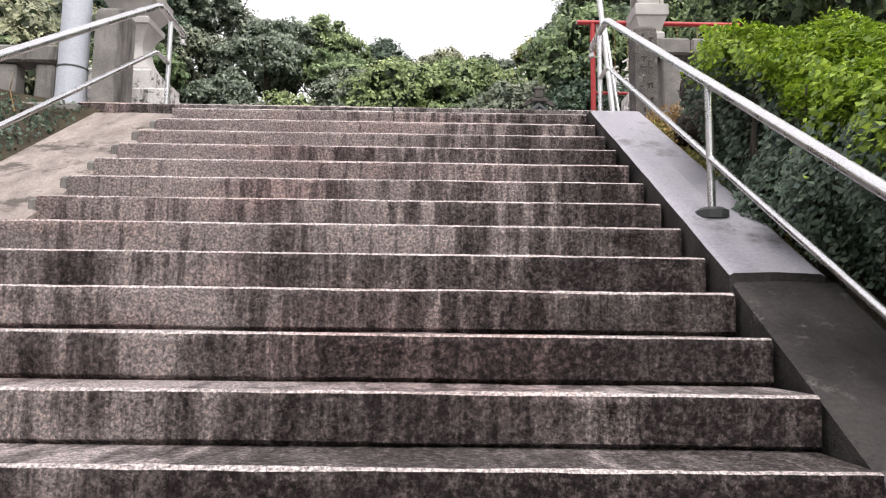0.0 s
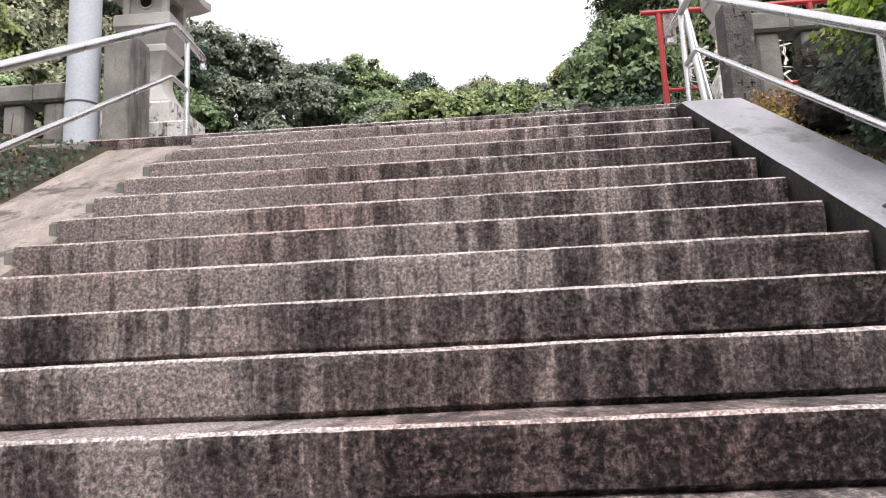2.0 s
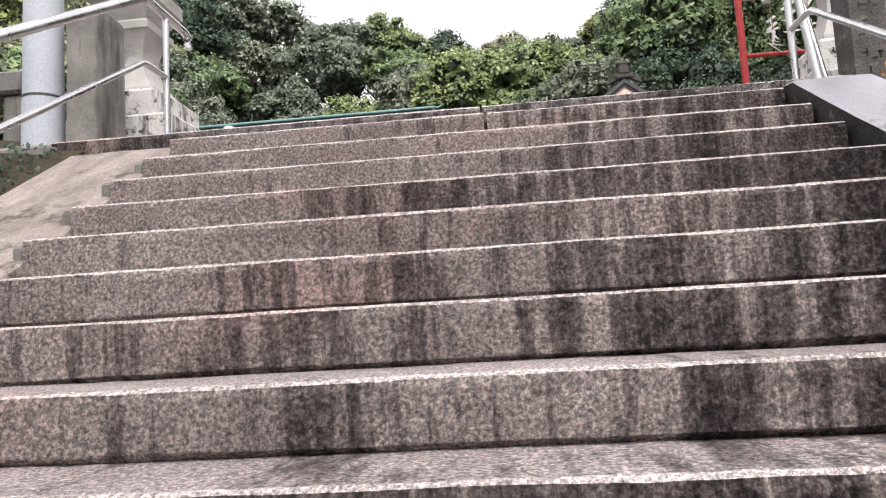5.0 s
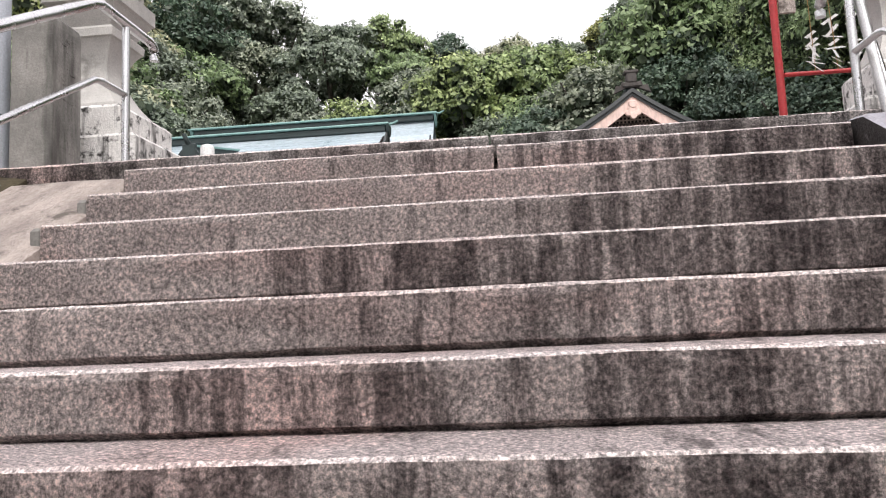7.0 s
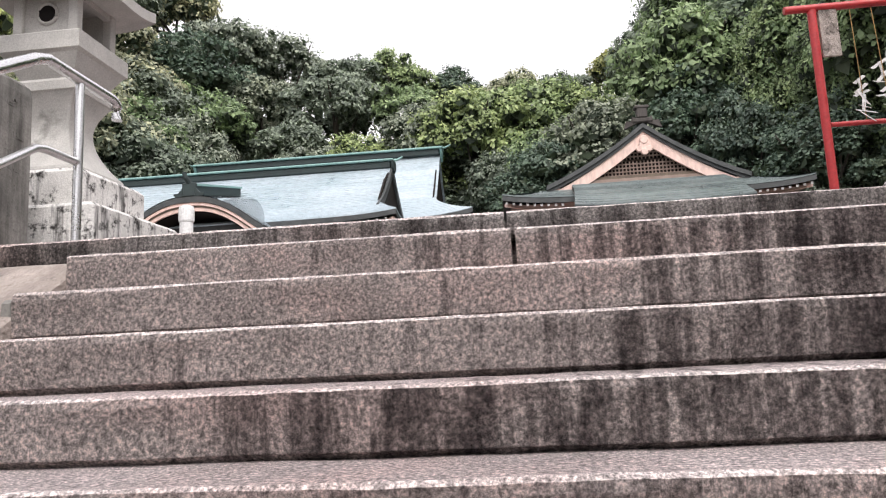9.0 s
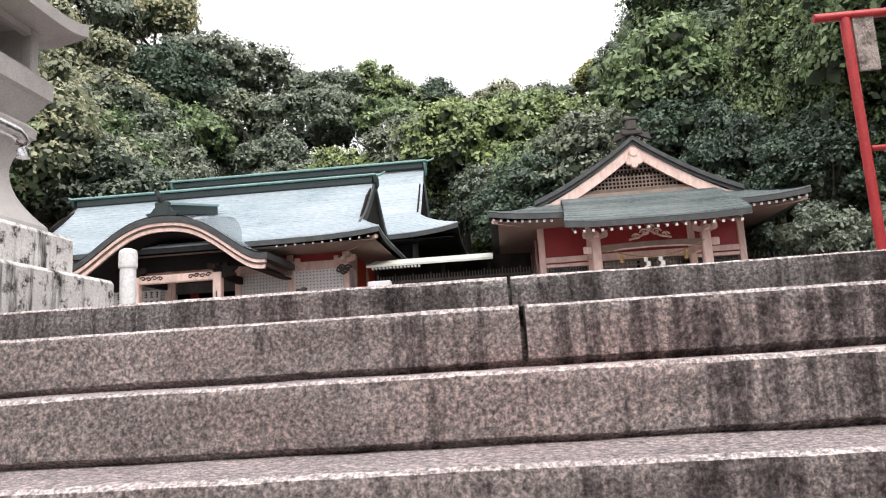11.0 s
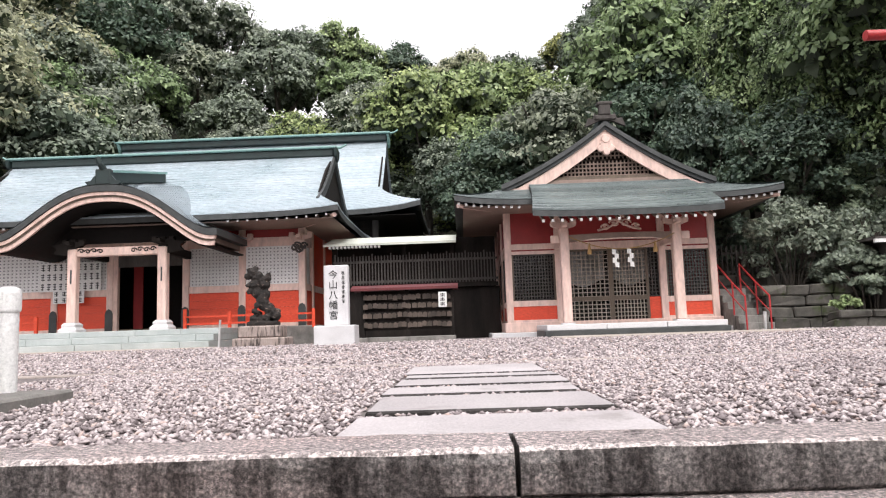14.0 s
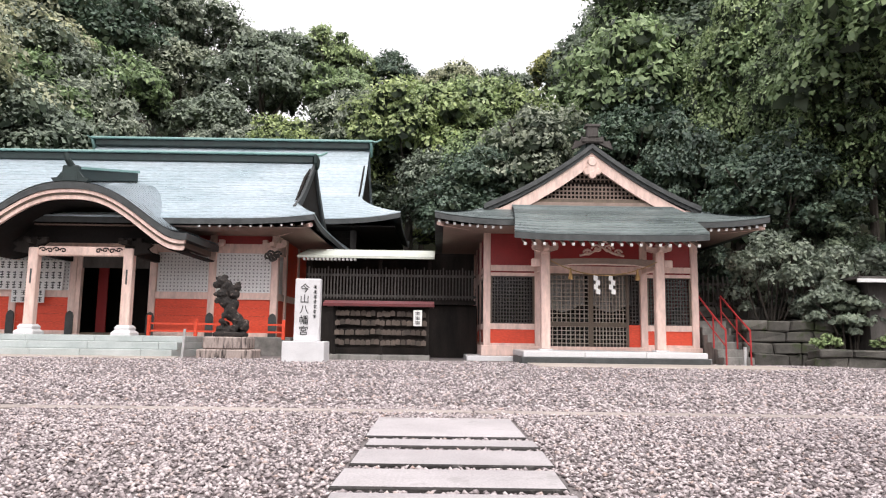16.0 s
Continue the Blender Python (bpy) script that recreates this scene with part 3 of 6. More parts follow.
def small_hall():
    c, fy, py = 3.03, 16.2, 15.0
    h = thing("prayer_hall", (c, 18.0, GROUND), "small red and cream shrine hall with grey copper hip-and-gable roof", "shrine hall")
    W = 2.6
    x0, x1 = c - W, c + W
    # stone base and threshold platform
    part("stone_base", boxed(x0 - 0.42, x1 + 0.35, fy - 0.55, 21.4, GROUND - 0.2, 0.2, bevel=0.015), SIGNSTONE, h)
    part("plinth", boxed(x0 - 0.06, x1 + 0.06, fy - 0.08, 21.1, 0.2, 0.44, bevel=0.01), CREAM, h, "low cream plinth")
    part("front_platform", boxed(c - 1.95, c + 2.0, 13.92, fy - 0.56, GROUND - 0.1, 0.235, bevel=0.012), EAVEDARK, h, "dark stone step")
    for i in range(3):
        part("platform_slab", boxed(c - 1.9 + i * 1.29, c - 1.9 + i * 1.29 + 1.28, 13.98, fy - 0.1, 0.236, 0.36, bevel=0.01), SIGNSTONE, h)
    # posts
    px = [x0 + 0.08, c - 1.28, c + 1.28, x1 - 0.08]
    for x in px:
        part("post", boxed(x - 0.085, x + 0.085, fy - 0.05, fy + 0.14, 0.28, 3.3, bevel=0.012), CREAM, h)
    for y in (18.0, 19.6, 21.0):
        part("side_post", boxed(x0, x0 + 0.15, y - 0.08, y + 0.08, 0.28, 3.3, bevel=0.012), CREAM, h)
    # rails
    for z0, z1, m in ((2.24, 2.38, CREAM), (2.12, 2.20, CREAM), (0.83, 0.97, CREAM), (0.44, 0.50, CREAM)):
        for a, b in ((px[0], px[1]), (px[2], px[3])):
            part("rail", boxed(a + 0.085, b - 0.085, fy - 0.03, fy + 0.1, z0, z1), m, h)
        for a, b in ((fy + 0.14, 17.92), (18.08, 19.52), (19.68, 20.92)):
            part("side_rail", boxed(x0 + 0.02, x0 + 0.13, a, b, z0, z1), m, h)
    part("head_beam", boxed(px[1] + 0.085, px[2] - 0.085, fy - 0.03, fy + 0.1, 2.2, 2.38), CREAM, h)
    # infill walls with panels
    for a, b in ((px[0], px[1]), (px[2], px[3])):
        part("upper_panel", boxed(a + 0.085, b - 0.085, fy + 0.02, fy + 0.06, 2.385, 3.3), CRIMSON, h, "dull red board panel")
        part("frieze", boxed(a + 0.085, b - 0.085, fy + 0.02, fy + 0.06, 2.2, 2.24), CRIMSON, h)
        part("lower_panel", boxed(a + 0.085, b - 0.085, fy + 0.0, fy + 0.06, 0.5, 0.83), VERMIL, h, "bright vermilion panel")
        win = part("lattice_window", boxed(a + 0.085, b - 0.085, fy + 0.06, fy + 0.08, 0.97, 2.12), GLASS, h)
        bm = bmesh.new()
        nx = max(8, int((b - a) / 0.085))
        lattice(bm, a + 0.12, b - 0.12, fy + 0.05, 0.99, 2.10, nx, 13, 0.022)
        part("lattice", bm, GREYWOOD, win)
        for q in ((a + 0.086, a + 0.13, 0.972, 2.118), (b - 0.13, b - 0.086, 0.972, 2.118)):
            part("window_stile", boxed(q[0], q[1], fy - 0.01, fy + 0.05, q[2], q[3]), BROWNWOOD, win)
    part("upper_panel", boxed(px[1] + 0.085, px[2] - 0.085, fy + 0.02, fy + 0.06, 2.385, 3.3), CRIMSON, h)
    for a, b in ((fy + 0.14, 17.92), (18.08, 19.52), (19.68, 20.92)):
        part("upper_panel", boxed(x0 + 0.05, x0 + 0.09, a, b, 2.385, 3.3), CRIMSON, h)
        part("lower_panel", boxed(x0 + 0.05, x0 + 0.09, a, b, 0.5, 0.83), VERMIL, h)
        win = part("lattice_window", boxed(x0 + 0.09, x0 + 0.11, a, b, 0.97, 2.12), GLASS, h)
        bm = bmesh.new()
        lattice_side(bm, x0 + 0.07, a + 0.03, b - 0.03, 0.99, 2.10, 14, 13, 0.022, -0.02)
        part("lattice", bm, GREYWOOD, win)
    part("rear_wall", boxed(x0, x1, 21.1, 21.2, 0.3, 3.3), DARKWOOD, h)
    part("right_wall", boxed(x1 - 0.06, x1, fy + 0.14, 21.1, 0.3, 3.3), CRIMSON, h)
    part("inner_floor", boxed(x0 + 0.1, x1 - 0.1, fy + 0.15, 21.1, 0.3, 0.46), BROWNWOOD, h)
    part("inner_ceiling", boxed(x0 + 0.1, x1 - 0.1, fy + 0.15, 21.1, 3.0, 3.06), DARKWOOD, h)
    # lattice doors
    dx0, dx1 = px[1] + 0.085, px[2] - 0.085
    for a, b in ((dx0, c + 0.0), (c + 0.0, dx1 - 0.28)):
        door = part("lattice_door", boxed(a, b, fy + 0.06, fy + 0.075, 0.34, 2.2), GLASS, h, "glazed brown lattice sliding door")
        bm = bmesh.new()
        lattice(bm, a + 0.05, b - 0.05, fy + 0.04, 1.02, 2.16, 10, 11, 0.019)
        lattice(bm, a + 0.05, b - 0.05, fy + 0.04, 0.42, 0.92, 10, 5, 0.019)
        part("lattice", bm, DOORWOOD, door)
        bm = bmesh.new()
        for q in ((a, a + 0.055, 0.34, 2.2), (b - 0.055, b, 0.34, 2.2)):
            box(bm, q[0], q[1], fy - 0.01, fy + 0.055, q[2], q[3])
        for z0, z1 in ((0.34, 0.42), (0.92, 1.02), (2.15, 2.2)):
            box(bm, a + 0.055, b - 0.055, fy - 0.006, fy + 0.052, z0, z1)
        part("door_frame", bm, BROWNWOOD, door)
    door = part("lattice_window", boxed(dx1 - 0.28, dx1, fy + 0.07, fy + 0.085, 0.97, 2.2), GLASS, h)
    bm = bmesh.new()
    lattice(bm, dx1 - 0.26, dx1 - 0.02, fy + 0.06, 1.0, 2.18, 3, 13, 0.02)
    part("lattice", bm, GREYWOOD, door)
    part("lower_panel", boxed(dx1 - 0.28, dx1, fy + 0.02, fy + 0.07, 0.34, 0.97), VERMIL, h)
    # added white sheets imitate the sky's reflection in the door panes
    for a, b in ((dx0 + 0.04, c - 0.05), (c + 0.05, dx1 - 0.1)):
        bm = bmesh.new()
        sheet(bm, lambda u, v: (a + (b - a) * u, fy + 0.5 + 0.03 * math.sin(u * 25), 2.3 - 0.92 * v * (1 - 0.10 * math.cos(6.283 * u))), 24, 4)
        part("inner_curtain", bm, PAPER, h, "white sheet that stands for sky reflected in the door glass")
    # porch pillars, beam, carving
    for x in (c - 1.29, c + 1.29):
        part("porch_pillar", boxed(x - 0.105, x + 0.105, py - 0.105, py + 0.105, 0.39, 2.52, bevel=0.022), CREAM, h)
        part("pillar_base", boxed(x - 0.15, x + 0.15, py - 0.15, py + 0.15, 0.355, 0.395, bevel=0.01), SIGNSTONE, h)
        bracket(h, x, py, 2.5, 0.85)
        s = -1 if x < c else 1
        part("beam_nose", boxed(x + s * 0.21 - 0.1, x + s * 0.21 + 0.1, py - 0.05, py + 0.05, 2.24, 2.42, bevel=0.02), CREAM, h)
        part("tie_beam", boxed(x - 0.06, x + 0.06, py + 0.11, fy - 0.06, 2.2, 2.42, bevel=0.01), CREAM, h)
    bm = bmesh.new()
    slab(bm, [(c - 1.18, 2.26), (c - 0.8, 2.28), (c, 2.30), (c + 0.8, 2.28), (c + 1.18, 2.26), (c + 1.18, 2.41), (c + 0.6, 2.43), (c, 2.44), (c - 0.6, 2.43), (c - 1.18, 2.41)], "y", py - 0.08, py + 0.08)
    part("porch_beam", bm, SOFFIT, h, "gently arched weathered beam")
    bm = bmesh.new()
    slab(bm, [(c - 1.1, 2.235), (c - 0.7, 2.27), (c, 2.285), (c + 0.7, 2.27), (c + 1.1, 2.235), (c + 0.7, 2.30), (c, 2.315), (c - 0.7, 2.30)], "y", py - 0.10, py - 0.081)
    part("beam_edge", bm, CREAM, h, "pale arched strip along the beam")
    bm = bmesh.new()
    for k, (dx, dz, w) in enumerate(((-0.13, 2.66, 0.24), (0.13, 2.66, 0.24), (0, 2.78, 0.2), (-0.34, 2.57, 0.2), (0.34, 2.57, 0.2))):
        scroll(bm, c + 0.02 + dx, py - 0.02, dz, w, w * 0.8, 0.05, 1.3, 1 if dx >= 0 else -1)
    tube(bm, [(c - 0.5, py - 0.02, 2.5), (c - 0.25, py - 0.02, 2.56), (c, py - 0.02, 2.7), (c + 0.25, py - 0.02, 2.56), (c + 0.5, py - 0.02, 2.5)], 0.03, 6)
    part("frog_leg_carving", bm, CREAM, h, "carved cream scrollwork over the beam")
    # roof
    EY, EH, RZ, GZ = 14.85, 3.8, 5.30, 3.78
    gy = 16.0

    def flare(x):
        return 0.16 * min(1.0, abs(x - c) / EH) ** 5

    def side(u, s, sgn):
        """Left and right slopes: s 0 eave to 1 ridge, u from front to back."""
        half = EH * (1 - s) + 0.0
        if s < 0.32:
            y0, y1 = EY + (gy - EY) * (s / 0.32), 22.4 - 1.2 * (s / 0.32)
        else:
            y0, y1 = gy - 0.1, 21.2
        y = y0 + (y1 - y0) * u
        z = 3.30 + (RZ - 3.30) * (0.50 * s + 0.50 * s * s)
        return (c + sgn * half, y, z + 0.16 * max(0, 1 - s * 3) * (2 * abs(u - 0.5)) ** 5)

    for sgn in (-1, 1):
        courses(h, lambda u, s: side(u, s, sgn), 22, 12, 0.012, COPPER_GREY)
        bm = bmesh.new()
        sheet(bm, lambda u, s: Vector(side(u, s, sgn)) - Vector((0, 0, 0.05)), 10, 10, 0, 0.09)
        part("roof_boarding", bm, EAVEDARK, h)

    def front(u, s):
        half = EH + (2.72 - EH) * s
        x = c - half + 2 * half * u
        z = 3.30 + (GZ - 3.34) * (0.8 * s + 0.2 * s * s)
        return (x, EY + (gy - EY) * s, z + flare(x) * (1 - s))

    courses(h, front, 9, 24, 0.012, COPPER_GREY)
    bm = bmesh.new()
    sheet(bm, lambda u, s: Vector(front(u, s)) - Vector((0, 0, 0.035)), 24, 3, 0, 0.12)
    part("eave_edge", bm, EAVEDARK, h, "dark layered eave edge")

    def porch(u, s):
        half = 1.95 + 0.14 * (1 - s) ** 2
        x = c - half + 2 * half * u
        return (x, 14.0 + 2.0 * s, 2.86 + 0.98 * (1.37 * s - 0.37 * s * s) + 0.05 * (1 - s) * abs(2 * u - 1) ** 4)

    courses(h, porch, 16, 14, 0.02, COPPER_GREY)
    bm = bmesh.new()
    sheet(bm, lambda u, s: Vector(porch(u, s)) - Vector((0, 0, 0.03)), 14, 3, 0, 0.13)
    part("porch_eave_edge", bm, EAVEDARK, h)
    n = 19
    for i in range(n):
        x = c - 1.86 + 3.72 * i / (n - 1)
        shared("rafter", RAFTER, h, (x, 14.02, 2.63), (radians(22), 0, 0), (0.8, 0.9, 0.7))
    for sgn in (-1, 1):
        for i in range(9):
            x = c + sgn * (2.3 + 1.4 * i / 8)
            shared("rafter", RAFTER, h, (x, 14.92, 3.10 + flare(x)), (radians(16), 0, 0), (0.8, 1.1, 0.7))
    part("soffit", boxed(c - 3.6, c + 3.6, 15.0, 21.8, 3.16, 3.18), SOFFIT, h)
    for sgn in (-1, 1):
        bm = bmesh.new()
        tube(bm, [(c + sgn * 3.72, 14.97, 3.2), (c + sgn * 2.6, 16.1, 3.22)], 0.055, 8)
        part("corner_rafter", bm, CREAM, h)
    # gable
    def verge(t):
        return RZ - (RZ - GZ) * (0.68 * t + 0.32 * (1 - (1 - t) ** 2)), 2.62 * t

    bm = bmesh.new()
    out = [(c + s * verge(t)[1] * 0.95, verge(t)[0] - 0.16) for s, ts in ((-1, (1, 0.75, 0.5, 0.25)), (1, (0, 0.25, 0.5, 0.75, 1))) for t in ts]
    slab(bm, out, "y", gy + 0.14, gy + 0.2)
    # the gable recess's shade is in this wall's colour
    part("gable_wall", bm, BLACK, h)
    for sgn in (-1, 1):
        for name, d0, d1, ya, yb, mat in (("bargeboard", 0.16, 0.46, gy - 0.10, gy - 0.02, CREAM), ("bargeboard_trim", 0.07, 0.16, gy - 0.14, gy - 0.03, EAVEDARK), ("verge_roll", -0.05, 0.07, gy - 0.2, gy + 0.1, EAVEDARK)):
            bm = bmesh.new()
            ts = [i / 10 for i in range(11)]
            up = [(c + sgn * verge(t)[1], verge(t)[0] - d0) for t in ts]
            dn = [(c + sgn * max(0, verge(t)[1] - 0.12 * (1 - t) * 0), verge(t)[0] - d1 - (0.03 if name == "bargeboard" else 0) * t) for t in ts]
            slab(bm, up + dn[::-1], "y", ya, yb)
            part(name, bm, mat, h)
    bm = bmesh.new()
    lattice(bm, c - 1.05, c + 1.05, gy + 0.1, 4.02, 4.42, 22, 4, 0.03, 0.03)
    lattice(bm, c - 0.55, c + 0.55, gy + 0.1, 4.42, 4.72, 11, 3, 0.03, 0.03)
    part("gable_lattice", bm, SOFFIT, h, "weathered wooden gable lattice")
    part("gable_sill", boxed(c - 1.7, c + 1.7, gy - 0.02, gy + 0.13, 3.92, 4.0), BROWNWOOD, h)
    part("gable_band", boxed(c - 2.2, c + 2.2, gy - 0.06, gy + 0.12, 3.76, 3.915), SOFFIT, h)
    bm = bmesh.new()
    for k, (dx, dz, r) in enumerate(((0, 4.76, 0.16), (-0.13, 4.66, 0.09), (0.13, 4.66, 0.09), (0, 4.58, 0.1), (0, 4.9, 0.12))):
        e = 0.006 * k
        rings(bm, [(r * 0.8, -0.03 - e), (r, -e), (r, 0.03 - e)], c + dx, dz, 12)
    for v in bm.verts:
        v.co = Vector((v.co.x, gy - 0.13 + v.co.z, v.co.y))
    part("gable_pendant", bm, CREAM, h, "cream carved gable pendant")
    # ridge and finial
    part("ridge", boxed(c - 0.14, c + 0.14, gy - 0.1, 21.3, RZ - 0.08, RZ + 0.16, bevel=0.03), COPPER_DARK, h)
    bm = bmesh.new()
    box(bm, c - 0.27, c + 0.27, gy - 0.24, gy - 0.02, RZ + 0.06, RZ + 0.20, 0.03)
    box(bm, c - 0.14, c + 0.14, gy - 0.26, gy - 0.04, RZ + 0.18, RZ + 0.46, 0.03)
    box(bm, c - 0.19, c + 0.19, gy - 0.28, gy - 0.02, RZ + 0.44, RZ + 0.52, 0.02)
    for s in (-1, 1):
        slab(bm, [(c + s * 0.15, RZ + 0.05), (c + s * 0.5, RZ - 0.1), (c + s * 0.42, RZ + 0.12), (c + s * 0.3, RZ + 0.1), (c + s * 0.24, RZ + 0.26)], "y", gy - 0.2, gy - 0.08)
    part("ridge_end_tile", bm, GREYWOOD, h, "grey carved ridge-end ornament")
    return h


GLASS, gnt, gb, gco = material("dim_window_glass")
gb.inputs["Base Color"].default_value = (0.05, 0.055, 0.06, 1)
gb.inputs["Roughness"].default_value = 0.08
gb.inputs["Alpha"].default_value = 0.32
small_hall()


def rope(c, y):
    r = thing("sacred_rope", (c, y, 2.0), "thin straw rope with white folded paper strips", "rope")
    pts = [(c - 1.2 + 2.4 * t, y, 2.36 - 0.32 * (1 - (2 * t - 1) ** 2)) for t in (i / 24 for i in range(25))]
    part("cord", tubed(pts, 0.012, 6), DRY, r, smooth=True)
    for dx in (-0.17, 0.17):
        bm = bmesh.new()
        for k in range(4):
            o = 0.05 * (k % 2) - 0.02
            z = 2.04 - 0.1 * k
            slab(bm, [(c + dx + o - 0.045, z), (c + dx + o + 0.045, z - 0.02), (c + dx + o + 0.04, z - 0.13), (c + dx + o - 0.05, z - 0.11)], "y", y - 0.008 - 0.01 * k, y - 0.004 - 0.01 * k)
        part("paper_strip", bm, PAPER, r)
    for dx in (-0.75, 0.75):
        bm = bmesh.new()
        rings(bm, [(0.01, 2.2), (0.02, 2.14), (0.045, 2.0), (0.05, 1.94)], c + dx, y, 8)
        part("straw_tassel", bm, DRY, r)


rope(3.03, 14.8)

def leaning(x0, x1, y0, y1, z0, z1, rise):
    """A bar that climbs by rise from front to back."""
    bm = bmesh.new()
    slab(bm, [(y0, z0), (y1, z0 + rise), (y1, z1 + rise), (y0, z1)], "x", x0, x1)
    return bm


def main_hall():
    c, fy, ky = -9.3, 17.6, 15.9
    x0, x1 = -13.7, -4.88
    kc = -9.17
    h = thing("main_hall", (c, 19.5, GROUND), "long vermilion and cream shrine hall with pale verdigris copper roof", "shrine hall")
    part("stone_base", boxed(x0 - 0.3, x1 + 0.5, fy - 0.6, 22.3, GROUND - 0.2, 0.56, bevel=0.02), OLDSTONE, h)
    posts = [x1 - 0.09, -6.60, -8.14, -10.22, -11.75, x0 + 0.09]
    for x in posts:
        part("post", boxed(x - 0.09, x + 0.09, fy - 0.05, fy + 0.16, 0.56, 3.32, bevel=0.014), CREAM, h)
        bm = bmesh.new()
        slab(bm, [(x - 0.1, 0.56), (x + 0.1, 0.56), (x + 0.1, 1.05), (x + 0.07, 1.13), (x, 1.17), (x - 0.07, 1.13), (x - 0.1, 1.05)], "y", fy - 0.085, fy - 0.052)
        part("post_guard", bm, EAVEDARK, h, "dark metal guard at the post foot")
    bays = [(posts[1], posts[0], "w"), (posts[2], posts[1], "w"), (posts[3], posts[2], "d"), (posts[4], posts[3], "w"), (posts[5], posts[4], "w")]
    for a, b, kind in bays:
        a, b = a + 0.09, b - 0.09
        part("head_rail", boxed(a, b, fy - 0.03, fy + 0.1, 2.74, 2.98), CREAM, h)
        part("upper_panel", boxed(a, b, fy + 0.02, fy + 0.08, 2.98, 3.34), CRIMSON, h)
        if kind == "w":
            part("sill_rail", boxed(a, b, fy - 0.035, fy + 0.1, 1.52, 1.70), CREAM, h)
            part("foot_rail", boxed(a, b, fy - 0.03, fy + 0.1, 0.56, 0.66), CREAM, h)
            for k in range(4):
                part("board", boxed(a, b, fy + 0.0 + 0.004 * (k % 2), fy + 0.06, 0.66 + 0.215 * k, 0.66 + 0.215 * (k + 1) - 0.004), VERMIL, h)
            win = part("lattice_window", boxed(a + 0.03, b - 0.03, fy + 0.05, fy + 0.07, 1.70, 2.74), LATTICE_SHADE, h, "white lattice window")
            bm = bmesh.new()
            lattice(bm, a + 0.03, b - 0.03, fy + 0.045, 1.71, 2.73, 14, 11, 0.056, 0.02)
            part("lattice", bm, WHITE, win)
    # side wall
    for a, b in ((fy + 0.16, 18.6), (18.6, 20.3), (20.3, 22.0)):
        part("side_boarding", boxed(x1 - 0.08, x1 - 0.03, a, b - 0.1, 0.56, 1.52 if a < 18 else 3.3), VERMIL, h)
        part("side_post", boxed(x1 - 0.14, x1 + 0.02, b - 0.1, b + 0.06, 0.56, 3.32, bevel=0.01), CREAM, h)
        part("side_rail", boxed(x1 - 0.10, x1 - 0.01, a, b - 0.1, 1.52, 1.70), CREAM, h)
        if a < 18:
            win = part("side_window", boxed(x1 - 0.1, x1 - 0.08, a, b - 0.1, 1.70, 2.74), PAPER, h)
            part("head_rail", boxed(x1 - 0.10, x1 - 0.01, a, b - 0.1, 2.74, 3.3), CREAM, h)
    part("left_wall", boxed(x0, x0 + 0.08, fy + 0.16, 22.0, 0.56, 3.3), VERMIL, h)
    part("rear_wall", boxed(x0, x1, 22.0, 22.1, 0.56, 3.3), DARKWOOD, h)
    part("inner_ceiling", boxed(x0 + 0.09, x1 - 0.1, fy + 0.17, 22.0, 3.0, 3.05), DARKWOOD, h)
    part("inner_floor", boxed(x0 + 0.09, x1 - 0.1, fy + 0.17, 22.0, 0.56, 0.62), BROWNWOOD, h)
    # open doorway with a folded red leaf and a dark leaf
    part("door_jamb", boxed(-10.13, -10.02, fy - 0.02, fy + 0.12, 0.56, 2.74), CREAM, h)
    part("door_leaf", boxed(-10.0, -9.74, fy + 0.9, fy + 0.96, 0.62, 2.4), CRIMSON, h, "dark red door leaf standing open")
    # a black panel stands in for the unlit room behind the door
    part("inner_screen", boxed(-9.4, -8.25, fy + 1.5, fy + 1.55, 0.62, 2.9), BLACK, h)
    part("lintel_cloth", boxed(-10.0, -8.26, fy + 0.0, fy + 0.03, 2.3, 2.62), GREYWOOD, h, "grey patterned lintel band")
    # porch: pillars, beams
    for x in (kc - 1.13, kc + 1.13):
        part("porch_pillar", boxed(x - 0.115, x + 0.115, ky - 0.115, ky + 0.115, 0.78, 2.62, bevel=0.03), CREAM, h)
        part("pillar_base", ringed([(0.23, 0.56), (0.23, 0.62), (0.17, 0.68), (0.18, 0.74), (0.13, 0.8)], x, ky, 4), SIGNSTONE, h)
        part("pillar_mark", boxed(x - 0.02, x + 0.02, ky - 0.121, ky - 0.116, 1.75, 2.1), EAVEDARK, h)
        bracket(h, x, ky, 2.6, 0.8, DARKWOOD)
        part("tie_beam", boxed(x - 0.07, x + 0.07, ky + 0.12, fy - 0.06, 2.45, 2.66, bevel=0.01), DARKWOOD, h)
        bm = bmesh.new()
        s = -1 if x < kc else 1
        slab(bm, [(x + s * 0.12, 2.45), (x + s * 0.5, 2.52), (x + s * 0.42, 2.62), (x + s * 0.55, 2.72), (x + s * 0.3, 2.76), (x + s * 0.12, 2.7)], "y", ky - 0.06, ky + 0.06)
        part("beam_nose", bm, DARKWOOD, h)
    part("porch_beam", boxed(kc - 1.02, kc + 1.02, ky - 0.09, ky + 0.09, 2.42, 2.64, bevel=0.02), CREAM, h)
    for s in (-1, 1):
        bm = bmesh.new()
        for k in range(4):
            scroll(bm, kc + s * (0.42 + 0.16 * k), ky - 0.09, 2.54 + 0.02 * (k % 2), 0.16, 0.12, 0.035, 1.1, s)
        part("beam_carving", bm, DARKWOOD, h, "dark carved scroll on the beam")
    # roof: curved front slope, side skirts, gable
    EY, EH, GH = 15.9, 5.62, 4.9
    ec = c

